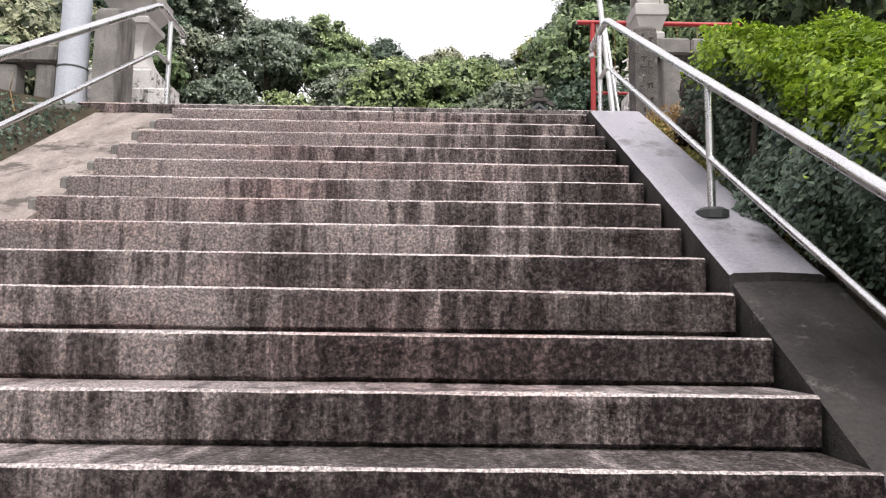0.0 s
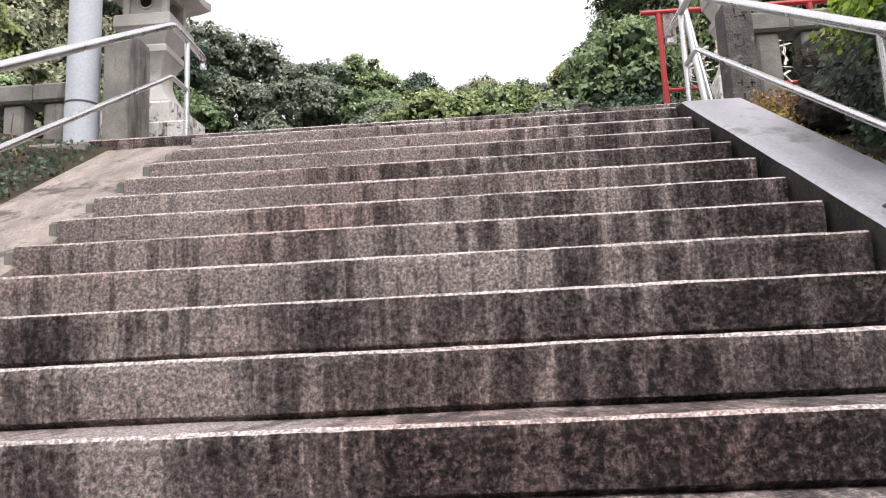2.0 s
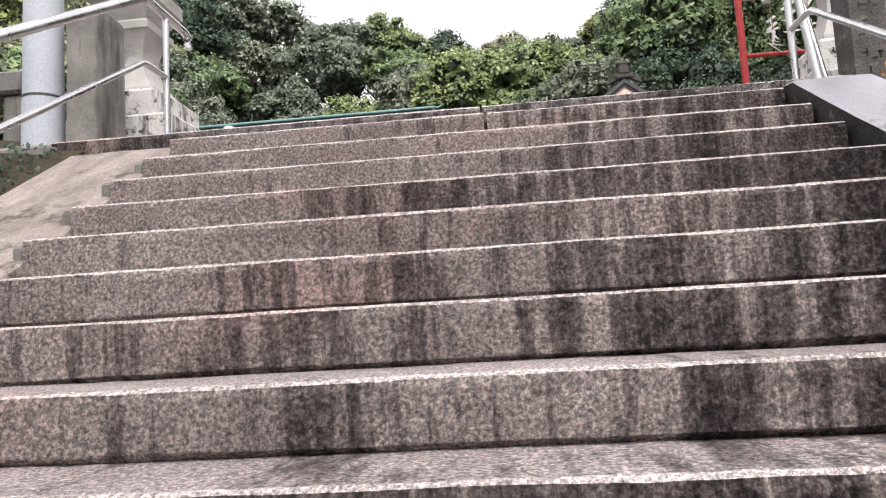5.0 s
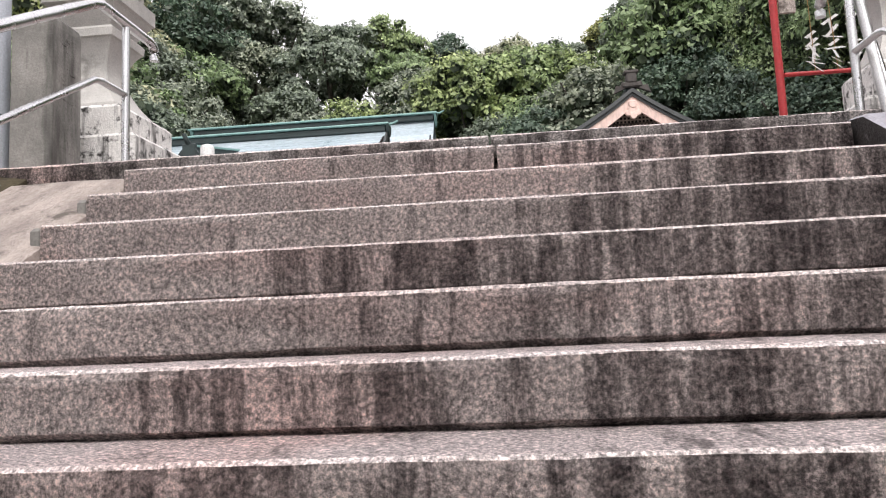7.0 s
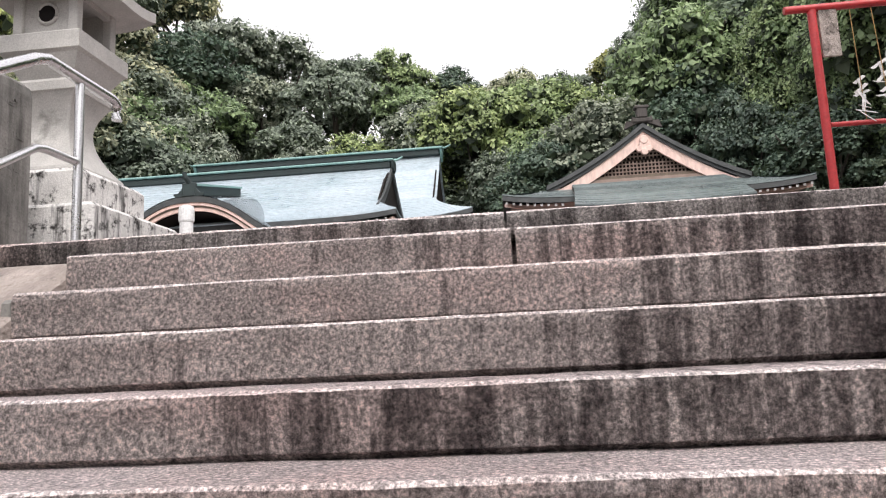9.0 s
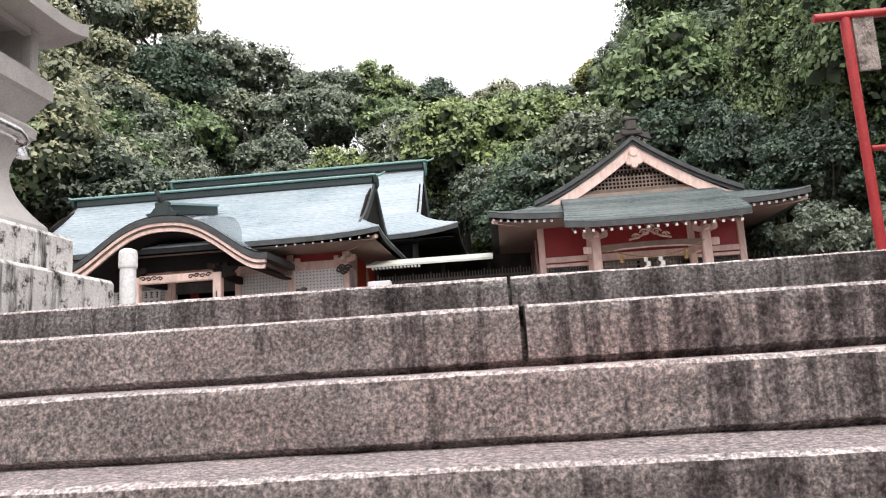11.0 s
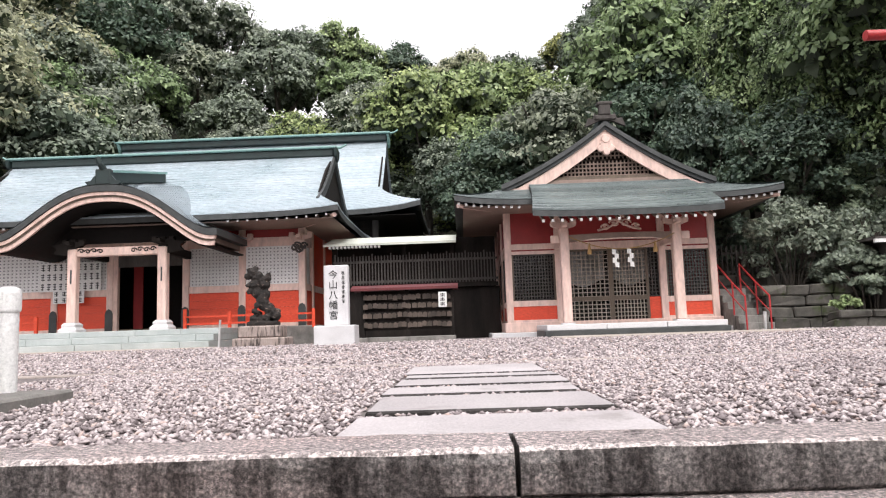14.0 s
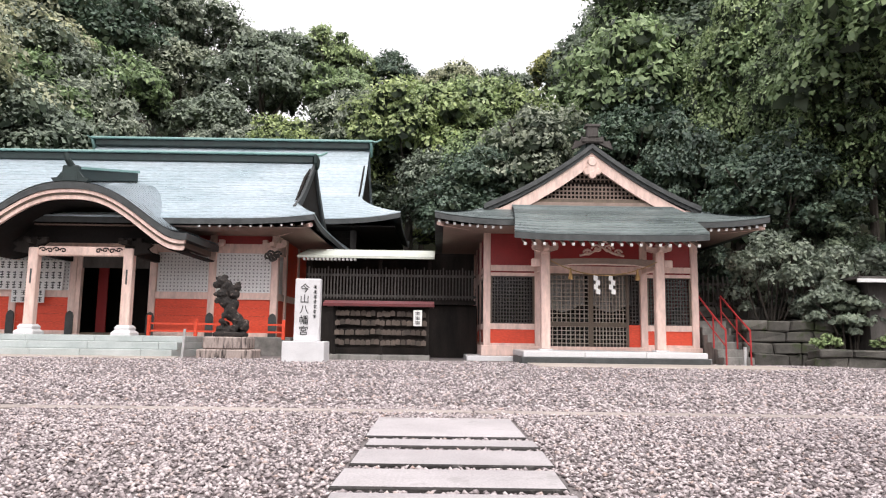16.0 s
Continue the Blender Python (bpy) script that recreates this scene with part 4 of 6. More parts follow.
    def front(u, s):
        half = GH + (EH - GH) * max(0, 1 - s / 0.36) ** 1.0
        x = ec - half + 2 * half * u
        z = 3.40 + 2.30 * (0.58 * s + 0.42 * s * s)
        return (x, EY + 3.6 * s, z + 0.14 * abs(2 * u - 1) ** 6 * max(0, 1 - s * 2))

    courses(h, front, 26, 26, 0.022, COPPER_PALE)
    courses(h, lambda u, s: (front(u, s)[0], 39.0 - front(u, s)[1], front(u, s)[2]), 14, 10, 0.012, COPPER_PALE)
    bm = bmesh.new()
    sheet(bm, lambda u, s: Vector(front(u, s * 0.5)) - Vector((0, 0, 0.03)), 24, 5, 0, 0.13)
    part("eave_edge", bm, EAVEDARK, h, "dark layered eave edge")
    for sgn in (-1, 1):
        def skirt(u, s, sgn=sgn):
            x = ec + sgn * (EH - (EH - GH) * s * 1.15)
            ya, yb = EY + 1.3 * s, 23.1 - 1.3 * s
            return (x, ya + (yb - ya) * u, 3.40 + 0.58 * s + 0.14 * abs(2 * u - 1) ** 6 * (1 - s))
        courses(h, skirt, 8, 14, 0.012, COPPER_PALE)
        bm = bmesh.new()
        sheet(bm, lambda u, s: Vector(skirt(u, s)) - Vector((0, 0, 0.03)), 14, 3, 0, 0.14)
        part("side_eave_edge", bm, EAVEDARK, h)
        bm = bmesh.new()
        slab(bm, [(EY + 1.2, 3.95), (39 - EY - 1.2, 3.95), (20.6, 5.0), (19.5, 5.6), (18.4, 5.0)], "x", ec + sgn * (GH - 0.06), ec + sgn * (GH - 0.01))
        part("gable_wall", bm, DARKWOOD, h)
        bm = bmesh.new()
        ss = [0.25 + 0.075 * i for i in range(11)]
        up = [(front(0, s)[1], front(0, s)[2] + 0.03) for s in ss]
        dn = [(y + 0.06, z - 0.22) for y, z in up]
        slab(bm, up + dn[::-1], "x", ec + sgn * (GH + 0.0), ec + sgn * (GH + 0.07))
        slab(bm, [(39 - y, z) for y, z in up] + [(39 - y, z) for y, z in dn][::-1], "x", ec + sgn * (GH + 0.0), ec + sgn * (GH + 0.07))
        part("bargeboard", bm, EAVEDARK, h)
        bm = bmesh.new()
        tube(bm, [(ec + sgn * (EH - 0.1), EY + 0.1, 3.28), (ec + sgn * (EH - 1.3), EY + 1.75, 3.24)], 0.06, 8)
        part("corner_rafter", bm, CREAM, h)
    part("soffit", boxed(ec - EH + 0.15, ec + EH - 0.15, EY + 0.15, 22.9, 3.2, 3.22), SOFFIT, h)
    for i in range(44):
        x = ec - EH + 0.3 + (2 * EH - 0.6) * i / 43
        if not kc - 2.6 < x < kc + 2.55:
            shared("rafter", RAFTER, h, (x, EY + 0.06, 3.20 + 0.12 * abs((x - ec) / EH) ** 6), (radians(8), 0, 0), (0.62, 1.3, 0.55))
    for x in (posts[0], posts[1], posts[4], posts[5]):
        bracket(h, x, fy - 0.1, 2.78, 0.9)
    bm = bmesh.new()
    for k in range(5):
        scroll(bm, posts[0] + 0.05 * k - 0.1, fy - 0.42 + 0.05 * k, 2.62 + 0.07 * math.sin(k * 2), 0.2, 0.2, 0.06, 1.2)
    part("lion_head_carving", bm, GREYWOOD, h, "grey carved beam-end head")
    # ridge
    part("ridge", boxed(ec - GH - 0.02, ec + GH + 0.02, 19.32, 19.68, 5.62, 5.85, bevel=0.03), COPPER_DARK, h, "dark layered ridge box")
    part("ridge_cap", boxed(ec - GH - 0.12, ec + GH + 0.12, 19.24, 19.76, 5.85, 5.915, bevel=0.02), VERDI, h)
    for sgn in (-1, 1):
        bm = bmesh.new()
        tube(bm, [(ec + sgn * (GH - 0.02), 19.5, 5.90), (ec + sgn * (GH + 0.22), 19.5, 5.91), (ec + sgn * (GH + 0.40), 19.5, 6.0)], 0.05, 6, 0.03)
        part("ridge_horn", bm, VERDI, h)
        bm = bmesh.new()
        slab(bm, [(19.2, 5.84), (19.8, 5.84), (19.74, 5.62), (19.5, 5.45), (19.26, 5.62)], "x", ec + sgn * (GH + 0.05), ec + sgn * (GH + 0.13))
        part("ridge_end", bm, COPPER_DARK, h)
    # cusped porch gable
    KW, KY = 2.75, 15.05

    def bell(x):
        q = min(1.0, abs(x) / KW) ** 1.3
        return 2.86 + 1.2 * (1 - (3 * q * q - 2 * q ** 3)) + 0.06 * max(0, abs(x) / KW - 0.85) * 6

    def kara(u, s):
        x = -KW + 2 * KW * u
        return (kc + x, KY + 3.1 * s, bell(x) + 0.68 * s * (bell(x) - 2.86) / 1.2)

    for k in range(18):
        bm = bmesh.new()
        sheet(bm, lambda u, v: Vector(kara(u, (k + v) / 18)) + Vector((0, 0, 0.012 * (1 - v))), 40, 1)
        part("porch_roof_course", bm, COPPER_PALE, h)
    def band(name, d0, d1, ya, yb, mat, label="", grow=0.0):
        bm = bmesh.new()
        xs_ = [-KW + 2 * KW * i / 48 for i in range(49)]
        up = [(kc + x * (1 - grow), bell(x) - d0) for x in xs_]
        dn = [(kc + x * (1 - grow * 1.4), bell(x) - d1) for x in xs_]
        q = [[bm.verts.new((p[0], y, p[1])) for p in row] for row in (up, dn) for y in (ya, yb)]
        for i in range(48):
            for r, s in ((0, 2), (3, 1), (1, 0), (2, 3)):
                bm.faces.new((q[r][i], q[r][i + 1], q[s][i + 1], q[s][i]))
        for i in (0, 48):
            bm.faces.new((q[0][i], q[2][i], q[3][i], q[1][i]))
        bmesh.ops.recalc_face_normals(bm, faces=bm.faces)
        part(name, bm, mat, h, label)

    band("porch_roof_edge", 0.012, 0.17, KY + 0.0, KY + 2.4, EAVEDARK)
    band("porch_bargeboard", 0.172, 0.255, KY + 0.03, KY + 0.14, CREAM, "cream cusped bargeboard", 0.015)
    band("porch_bargeboard_trim", 0.257, 0.30, KY + 0.06, KY + 0.14, BROWNWOOD, "", 0.02)
    band("porch_bargeboard_inner", 0.302, 0.40, KY + 0.08, KY + 0.15, CREAM, "", 0.025)
    # soffit and pediment are near black: the porch's shade is in their colour
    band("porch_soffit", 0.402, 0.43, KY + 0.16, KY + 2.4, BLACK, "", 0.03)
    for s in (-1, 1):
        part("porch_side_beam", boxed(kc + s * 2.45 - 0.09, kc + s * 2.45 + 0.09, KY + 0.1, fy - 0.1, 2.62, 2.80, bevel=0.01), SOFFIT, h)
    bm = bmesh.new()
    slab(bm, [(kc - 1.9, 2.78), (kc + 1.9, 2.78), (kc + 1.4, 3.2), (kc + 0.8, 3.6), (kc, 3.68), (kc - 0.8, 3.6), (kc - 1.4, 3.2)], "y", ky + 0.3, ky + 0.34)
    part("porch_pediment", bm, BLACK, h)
    part("porch_ridge", leaning(kc - 0.12, kc + 0.12, KY + 0.12, KY + 3.3, 4.07, 4.36, 0.66), COPPER_DARK, h)
    part("porch_ridge_cap", leaning(kc - 0.17, kc + 0.17, KY + 0.08, KY + 3.3, 4.362, 4.42, 0.66), VERDI, h)
    bm = bmesh.new()
    box(bm, kc - 0.19, kc + 0.19, KY - 0.02, KY + 0.14, 4.04, 4.44, 0.03)
    tube(bm, [(kc, KY + 0.05, 4.42), (kc - 0.05, KY - 0.06, 4.55), (kc - 0.09, KY - 0.1, 4.70)], 0.08, 8, 0.06)
    for s in (-1, 1):
        slab(bm, [(kc + s * 0.16, 4.06), (kc + s * 0.38, 4.05), (kc + s * 0.44, 4.13), (kc + s * 0.3, 4.15), (kc + s * 0.2, 4.28)], "y", KY + 0.0, KY + 0.1)
    part("porch_ridge_end", bm, COPPER_DARK, h, "dark green ridge-end ornament")
    return h


# Grey backing stands for the shade in the gaps of the white lattice.
LATTICE_SHADE = surface("lattice_shadow_board", (0.24, 0.24, 0.25), (0.32, 0.32, 0.33), 0.7, 3, 40, 0.0)
main_hall()


def front_steps():
    s = thing("hall_steps", (-9.4, 15.3, GROUND), "three broad grey-green stone steps before the hall", "steps")
    for k, (y0, z0, z1) in enumerate(((14.85, GROUND - 0.1, 0.26), (15.18, 0.26, 0.42), (15.52, 0.42, 0.56))):
        x, i = -12.6, 0
        while x < -6.55:
            w = (1.35, 1.6, 1.1)[(i + k) % 3]
            x1 = min(x + w, -6.52 - 0.0 * k)
            part("step_stone", boxed(x, x1 - 0.006, y0, 16.98, z0, z1 - 0.001, bevel=0.012), STEPSTONE, s)
            x, i = x1, i + 1


front_steps()


def rear_hall():
    c = -8.65
    h = thing("rear_hall", (c, 25.7, GROUND), "taller dark timber hall with pale copper roof", "shrine hall")
    part("body", boxed(-13.2, -3.55, 23.3, 28.3, 0.2, 4.6), DARKWOOD, h)
    for k in range(9):
        part("wall_board", boxed(-13.1, -3.6, 23.27, 23.297, 3.0 + 0.16 * k, 3.14 + 0.16 * k), DARKWOOD, h)
    for x in (-3.62, -5.6, -7.6):
        part("post", boxed(x - 0.11, x + 0.11, 23.14, 23.26, 0.3, 4.5, bevel=0.01), GREYWOOD, h)

    def front(u, s):
        half = 5.25 + 1.45 * max(0, 1 - s / 0.4) ** 1.3
        x = c - half + 2 * half * u
        return (x, 22.0 + 3.7 * s, 4.42 + 3.35 * (0.5 * s + 0.5 * s * s) + 0.28 * abs(2 * u - 1) ** 6 * max(0, 1 - s * 2))

    courses(h, front, 26, 26, 0.012, COPPER_PALE)
    courses(h, lambda u, s: (front(u, s)[0], 51.4 - front(u, s)[1], front(u, s)[2]), 10, 10, 0.012, COPPER_PALE)
    bm = bmesh.new()
    sheet(bm, lambda u, s: Vector(front(u, s * 0.6)) - Vector((0, 0, 0.03)), 24, 6, 0, 0.16)
    part("eave_edge", bm, EAVEDARK, h)
    for sgn in (-1, 1):
        def skirt(u, s, sgn=sgn):
            x = c + sgn * (6.7 - 1.6 * s)
            ya, yb = 22.0 + 1.3 * s, 29.4 - 1.3 * s
            return (x, ya + (yb - ya) * u, 4.42 + 0.75 * s + 0.28 * abs(2 * u - 1) ** 6 * (1 - s))
        bm = bmesh.new()
        sheet(bm, skirt, 12, 4, 0, 0.16)
        part("side_roof", bm, EAVEDARK, h)
        bm = bmesh.new()
        slab(bm, [(23.2, 5.1), (28.2, 5.1), (25.7, 7.6)], "x", c + sgn * 5.1, c + sgn * 5.16)
        part("gable_wall", bm, DARKWOOD, h)
    part("soffit", boxed(c - 6.5, c + 6.5, 22.2, 29.2, 4.22, 4.25), DARKWOOD, h)
    part("ridge", boxed(c - 5.25, c + 5.25, 25.5, 25.9, 7.74, 7.99, bevel=0.03), COPPER_DARK, h)
    part("ridge_cap", boxed(c - 5.4, c + 5.4, 25.4, 26.0, 7.99, 8.07, bevel=0.02), VERDI, h)
    for sgn in (-1, 1):
        bm = bmesh.new()
        tube(bm, [(c + sgn * 5.3, 25.7, 8.06), (c + sgn * 5.5, 25.7, 8.07), (c + sgn * 5.7, 25.7, 8.17)], 0.05, 6, 0.03)
        slab(bm, [(25.35, 7.95), (26.05, 7.95), (25.7, 7.45)], "x", c + sgn * 5.28, c + sgn * 5.36)
        part("ridge_end", bm, VERDI, h)


rear_hall()

# ---- woods ----
rng = np.random.default_rng(7)


def leaf_mesh(name, centres, normals, size, mat, seed, fold=0.25, jitter=0.45):
    """Many small pointed leaves, each a bent quad of its own."""
    r = np.random.default_rng(seed)
    n = len(centres)
    nor = normals + r.normal(0, jitter, (n, 3))
    nor /= np.linalg.norm(nor, axis=1)[:, None]
    a = np.cross(nor, r.normal(0, 1, (n, 3)))
    a /= np.linalg.norm(a, axis=1)[:, None]
    b = np.cross(nor, a)
    s = size * r.uniform(0.6, 1.3, n)[:, None]
    tip, tail = centres + a * s, centres - a * s
    left, right = centres + b * s * 0.6 - nor * s * fold, centres - b * s * 0.6 - nor * s * fold
    co = np.stack([tail, left, tip, right], 1).reshape(-1, 3)
    me = bpy.data.meshes.new(name)
    me.vertices.add(4 * n)
    me.vertices.foreach_set("co", co.astype(np.float32).ravel())
    me.loops.add(4 * n)
    me.loops.foreach_set("vertex_index", np.arange(4 * n, dtype=np.int32))
    me.polygons.add(n)
    me.polygons.foreach_set("loop_start", np.arange(0, 4 * n, 4, dtype=np.int32))
    me.update(calc_edges=True)
    me.materials.append(mat)
    return me


def crown_clumps(seed, clumps, flat, low):
    """Middles and radii of the leaf clumps that make an uneven crown of radius 1 round (0, 0, 0)."""
    r = np.random.default_rng(seed)
    cs = r.normal(0, 1, (clumps * 3, 3))
    cs /= np.linalg.norm(cs, axis=1)[:, None]
    cs = cs[cs[:, 2] > low][:clumps]
    n = len(cs)
    # a few main boughs gather the clumps, so that the outline is lobed
    boughs = r.normal(0, 1, (9, 3))
    boughs /= np.linalg.norm(boughs, axis=1)[:, None]
    near = (cs @ boughs.T).max(axis=1)
    cs *= (np.where(r.random(n) < 0.2, r.uniform(0.35, 0.6, n), r.uniform(0.66, 0.9, n)) * (0.72 + 0.32 * np.clip(near, 0, 1) ** 3))[:, None]
    cs[:, 2] *= flat
    return cs, r.uniform(0.12, 0.27, n)


def crown_points(seed, clumps, per, flat=0.8, droop=0.0, low=-0.75):
    """Leaf places on the outsides of the clumps, and which way each faces."""
    cs, rad = crown_clumps(seed, clumps, flat, low)
    r = np.random.default_rng(seed + 100)
    n = len(cs)
    d = r.normal(0, 1, (n, per, 3))
    d /= np.linalg.norm(d, axis=2)[:, :, None]
    d[:, :, 2] = np.abs(d[:, :, 2]) - 0.45 * r.random((n, per))
    shell = 1.06 - 0.4 * r.random((n, per, 1)) ** 2.2
    lump = 1 + 0.22 * np.sin(d[:, :, :1] * 7 + rad[:, None, None] * 90) * np.sin(d[:, :, 1:2] * 6 + 2)
    p = cs[:, None, :] + d * rad[:, None, None] * shell * lump * np.array([1, 1, 0.8])
    p[:, :, 2] -= droop * (p[:, :, 0] ** 2 + p[:, :, 1] ** 2)
    nrm = d + np.array([0, 0, 0.45])
    return p.reshape(-1, 3), nrm.reshape(-1, 3)


def inner_points(seed, cs, rad, per, droop):
    """Places of the large leaves and twigs inside the clumps; their dark colour stands for shade."""
    r = np.random.default_rng(seed + 200)
    d = r.normal(0, 1, (len(cs), per, 3))
    d /= np.linalg.norm(d, axis=2)[:, :, None]
    p = cs[:, None, :] + d * rad[:, None, None] * r.uniform(0.2, 0.72, (len(cs), per, 1))
    p[:, :, 2] -= droop * (p[:, :, 0] ** 2 + p[:, :, 1] ** 2) + 0.02
    return p.reshape(-1, 3), (d + r.normal(0, 0.6, d.shape)).reshape(-1, 3)


def tree_kind(name, label, mat, seed, height, radius, clumps, per, leaf, flat=0.8, lean=0.0, droop=0.0, low=-0.75):
    """A prototype tree, its foot at the origin: tapered trunk, limbs, crown."""
    t = thing(name, (0, 0, 0), label, "tree")
    r = random.Random(seed)
    cz = height - radius * flat * 0.9
    bm = bmesh.new()
    top = Vector((lean, 0.2, cz))
    tube(bm, [(0, 0, -1.0), (0.05, 0.02, height * 0.2), (lean * 0.5, 0.1, height * 0.45), top], 0.24, 8, 0.09)
    for k in range(7):
        a = 2 * math.pi * k / 7 + r.random()
        f = r.uniform(0.35, 0.75)
        s = Vector((lean * f, 0.1, height * f * 0.9))
        e = Vector((math.cos(a) * radius * 0.7, math.sin(a) * radius * 0.7, min(cz + r.uniform(-0.4, 0.5) * radius, height - 0.6)))
        tube(bm, [s, (s + e) / 2 + Vector((0, 0, 0.3)), e], 0.10, 6, 0.03)
    part("trunk", bm, BARK, t)
    p, nrm = crown_points(seed, clumps, per, flat, droop, low)
    me = leaf_mesh("crown", p * radius + np.array([lean, 0, cz]), nrm, leaf, mat, seed)
    ob = new("crown", me)
    ob.parent = t
    # dark filler leaves, coloured as the shadow between the clumps
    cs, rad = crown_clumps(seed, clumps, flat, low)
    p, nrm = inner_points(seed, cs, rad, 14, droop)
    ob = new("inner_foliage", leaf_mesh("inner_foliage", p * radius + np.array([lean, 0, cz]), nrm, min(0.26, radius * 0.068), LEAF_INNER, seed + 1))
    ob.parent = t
    t["tall"] = height
    return t


EVERGREEN, FRESH = "broad evergreen tree with rounded dense crown", "fresh green broadleaf tree on the slope"
DARK, YELLOW = "dark evergreen tree with heavy crown", "yellowing broadleaf tree on the slope"
KINDS = [
    tree_kind("tree", EVERGREEN, LEAF_MID, 11, 10.0, 3.6, 130, 92, 0.112),
    tree_kind("tree", EVERGREEN, LEAF_MID, 12, 11.0, 3.9, 140, 90, 0.115, 0.75, 0.4),
    tree_kind("tree", FRESH, LEAF_LIGHT, 13, 9.0, 3.3, 120, 92, 0.108),
    tree_kind("tree", DARK, LEAF_DARK, 14, 11.0, 3.7, 130, 88, 0.112, 0.9),
    tree_kind("tree", YELLOW, LEAF_YELLOW, 15, 9.0, 3.2, 115, 90, 0.108),
    tree_kind("tree", "tall dark conifer with drooping boughs", LEAF_MID, 16, 20.0, 4.4, 290, 130, 0.10, 1.9, 0.3, 0.15, -0.9),
    tree_kind("tree", "tall fresh green tree with layered boughs", LEAF_LIGHT, 17, 16.0, 4.2, 250, 130, 0.098, 1.5, 0.2, 0.1, -0.9),
]
# lighter-built trees of the first five kinds for the far rows
KINDS += [
    tree_kind("tree", EVERGREEN, LEAF_MID, 21, 10.0, 3.6, 90, 76, 0.135, low=-0.3),
    tree_kind("tree", EVERGREEN, LEAF_MID, 22, 11.0, 3.9, 95, 76, 0.14, 0.75, 0.4, low=-0.3),
    tree_kind("tree", FRESH, LEAF_LIGHT, 23, 9.0, 3.3, 85, 76, 0.13, low=-0.3),
    tree_kind("tree", DARK, LEAF_DARK, 24, 11.0, 3.7, 90, 74, 0.135, 0.9, low=-0.3),
    tree_kind("tree", YELLOW, LEAF_YELLOW, 25, 9.0, 3.2, 85, 74, 0.13, low=-0.3),
]
EYE = Vector((-0.65, -0.9, 0.65))
SKYLINE = ((-60, 31), (-40, 30), (-28, 27.9), (-25.4, 26.5), (-23.3, 25.4), (-21, 24.0), (-15.7, 24.0), (-12.9, 23.6), (-9, 24.3), (-6.1, 23.4), (-4.3, 22.0), (-1.4, 21.4), (3.4, 21.3), (6.4, 21.9), (9.5, 22.6), (12, 24.5), (18, 27), (60, 30))


def skyline(az):
    return float(np.interp(az, [a for a, _ in SKYLINE], [e for _, e in SKYLINE]))


def plant(kind, x, y, top, fat=1.0, turn=None):
    g = bank(x, y)
    tall = top - g
    s = tall / KINDS[kind]["tall"]
    w = max(0.75, min(1.25, s)) * fat
    t = copy_thing(KINDS[kind], pose(x, y, g, 0, 0, rng.uniform(0, 360) if turn is None else turn))
    t.scale = (w, w, s)
    return t


for d, drop, step in ((60, 0.0, 4.9), (51, 3.2, 5.5), (43, 7.2, 6.2), (35, 11.6, 7.2)):
    az = -45 + rng.uniform(0, 3)
    while az < 39:
        dd = d + rng.uniform(-2.2, 2.2)
        x, y = EYE.x + dd * math.sin(radians(az)), EYE.y + dd * math.cos(radians(az))
        e = skyline(az) + 0.5 - drop + rng.uniform(-0.9, 0.25 if drop == 0 else 0.9)
        if not (-17.5 < x < 0.2 and y < 31.5) and y > 23.5:
            pick = 4 if -6 < az < -2 and 3 < drop < 8 else (2 if -3 < az < 6 and drop > 2 else int(rng.choice([0, 0, 1, 1, 2, 3, 4], p=[0.19, 0.19, 0.15, 0.15, 0.16, 0.12, 0.04])))
            plant(pick + (7 if d > 38 else 0), x, y, EYE.z + dd * math.tan(radians(e)))
        az += step * rng.uniform(0.85, 1.15)
# large trees close on the right, and the dark edge behind the halls
for az, d, e, kind, fat in ((15.8, 39, 29, 5, 0.95), (19, 34, 32, 6, 0.95), (16.5, 29, 24, 2, 1.0), (22, 33, 32, 5, 0.9), (26.5, 31, 34, 5, 0.8), (30.5, 29, 36, 6, 0.9), (35, 28, 37, 6, 0.9), (28.8, 22.5, 23, 6, 0.75), (32, 21.5, 29, 6, 0.8), (36, 20.5, 27, 2, 0.95), (24.5, 26, 27, 6, 0.7), (23, 31, 26, 3, 1.1), (28, 27, 24, 2, 0.9), (33, 26, 27, 3, 1.0), (20, 24.5, 16.5, 3, 0.75), (26, 21, 15, 3, 0.8)):
    plant(kind, EYE.x + d * math.sin(radians(az)), EYE.y + d * math.cos(radians(az)), EYE.z + d * math.tan(radians(e)), fat)
for az, d, e, kind in ((-37, 31, 20, 0), (-42, 30, 19, 2), (-33, 36, 19, 2), (-28, 39, 18, 0), (-39, 36, 24, 0), (-45, 33, 26, 2), (-31, 43, 21, 1)):
    plant(kind, EYE.x + d * math.sin(radians(az)), EYE.y + d * math.cos(radians(az)), EYE.z + d * math.tan(radians(e)))
for x, y, top, kind in ((0.8, 25.5, 7.5, 3), (-0.2, 30, 9.0, 0), (3.5, 26, 9.5, 0), (6.5, 25, 10, 3), (9.5, 24.5, 9, 3), (-17.5, 26, 10, 1), (-2.2, 32.5, 13.0, 2), (0.6, 33.5, 13.6, 2), (3.4, 34, 13.2, 2), (-4.8, 34, 12.5, 1), (1.6, 29, 9.5, 2), (-8.5, 34, 11.5, 2), (-11.8, 34, 11.0, 0), (-5.6, 33, 10.5, 2)):
    plant(kind, x, y, top)
# trees round the lower court, behind the walker
for x, y, top, kind in ((-9, -9, 5, 8), (-14, -3, 8, 10), (9, -8, 5, 7), (12, -2, 8, 10), (-7, -15, 4, 7), (6, -16, 4, 9)):
    plant(kind, x, y, top)
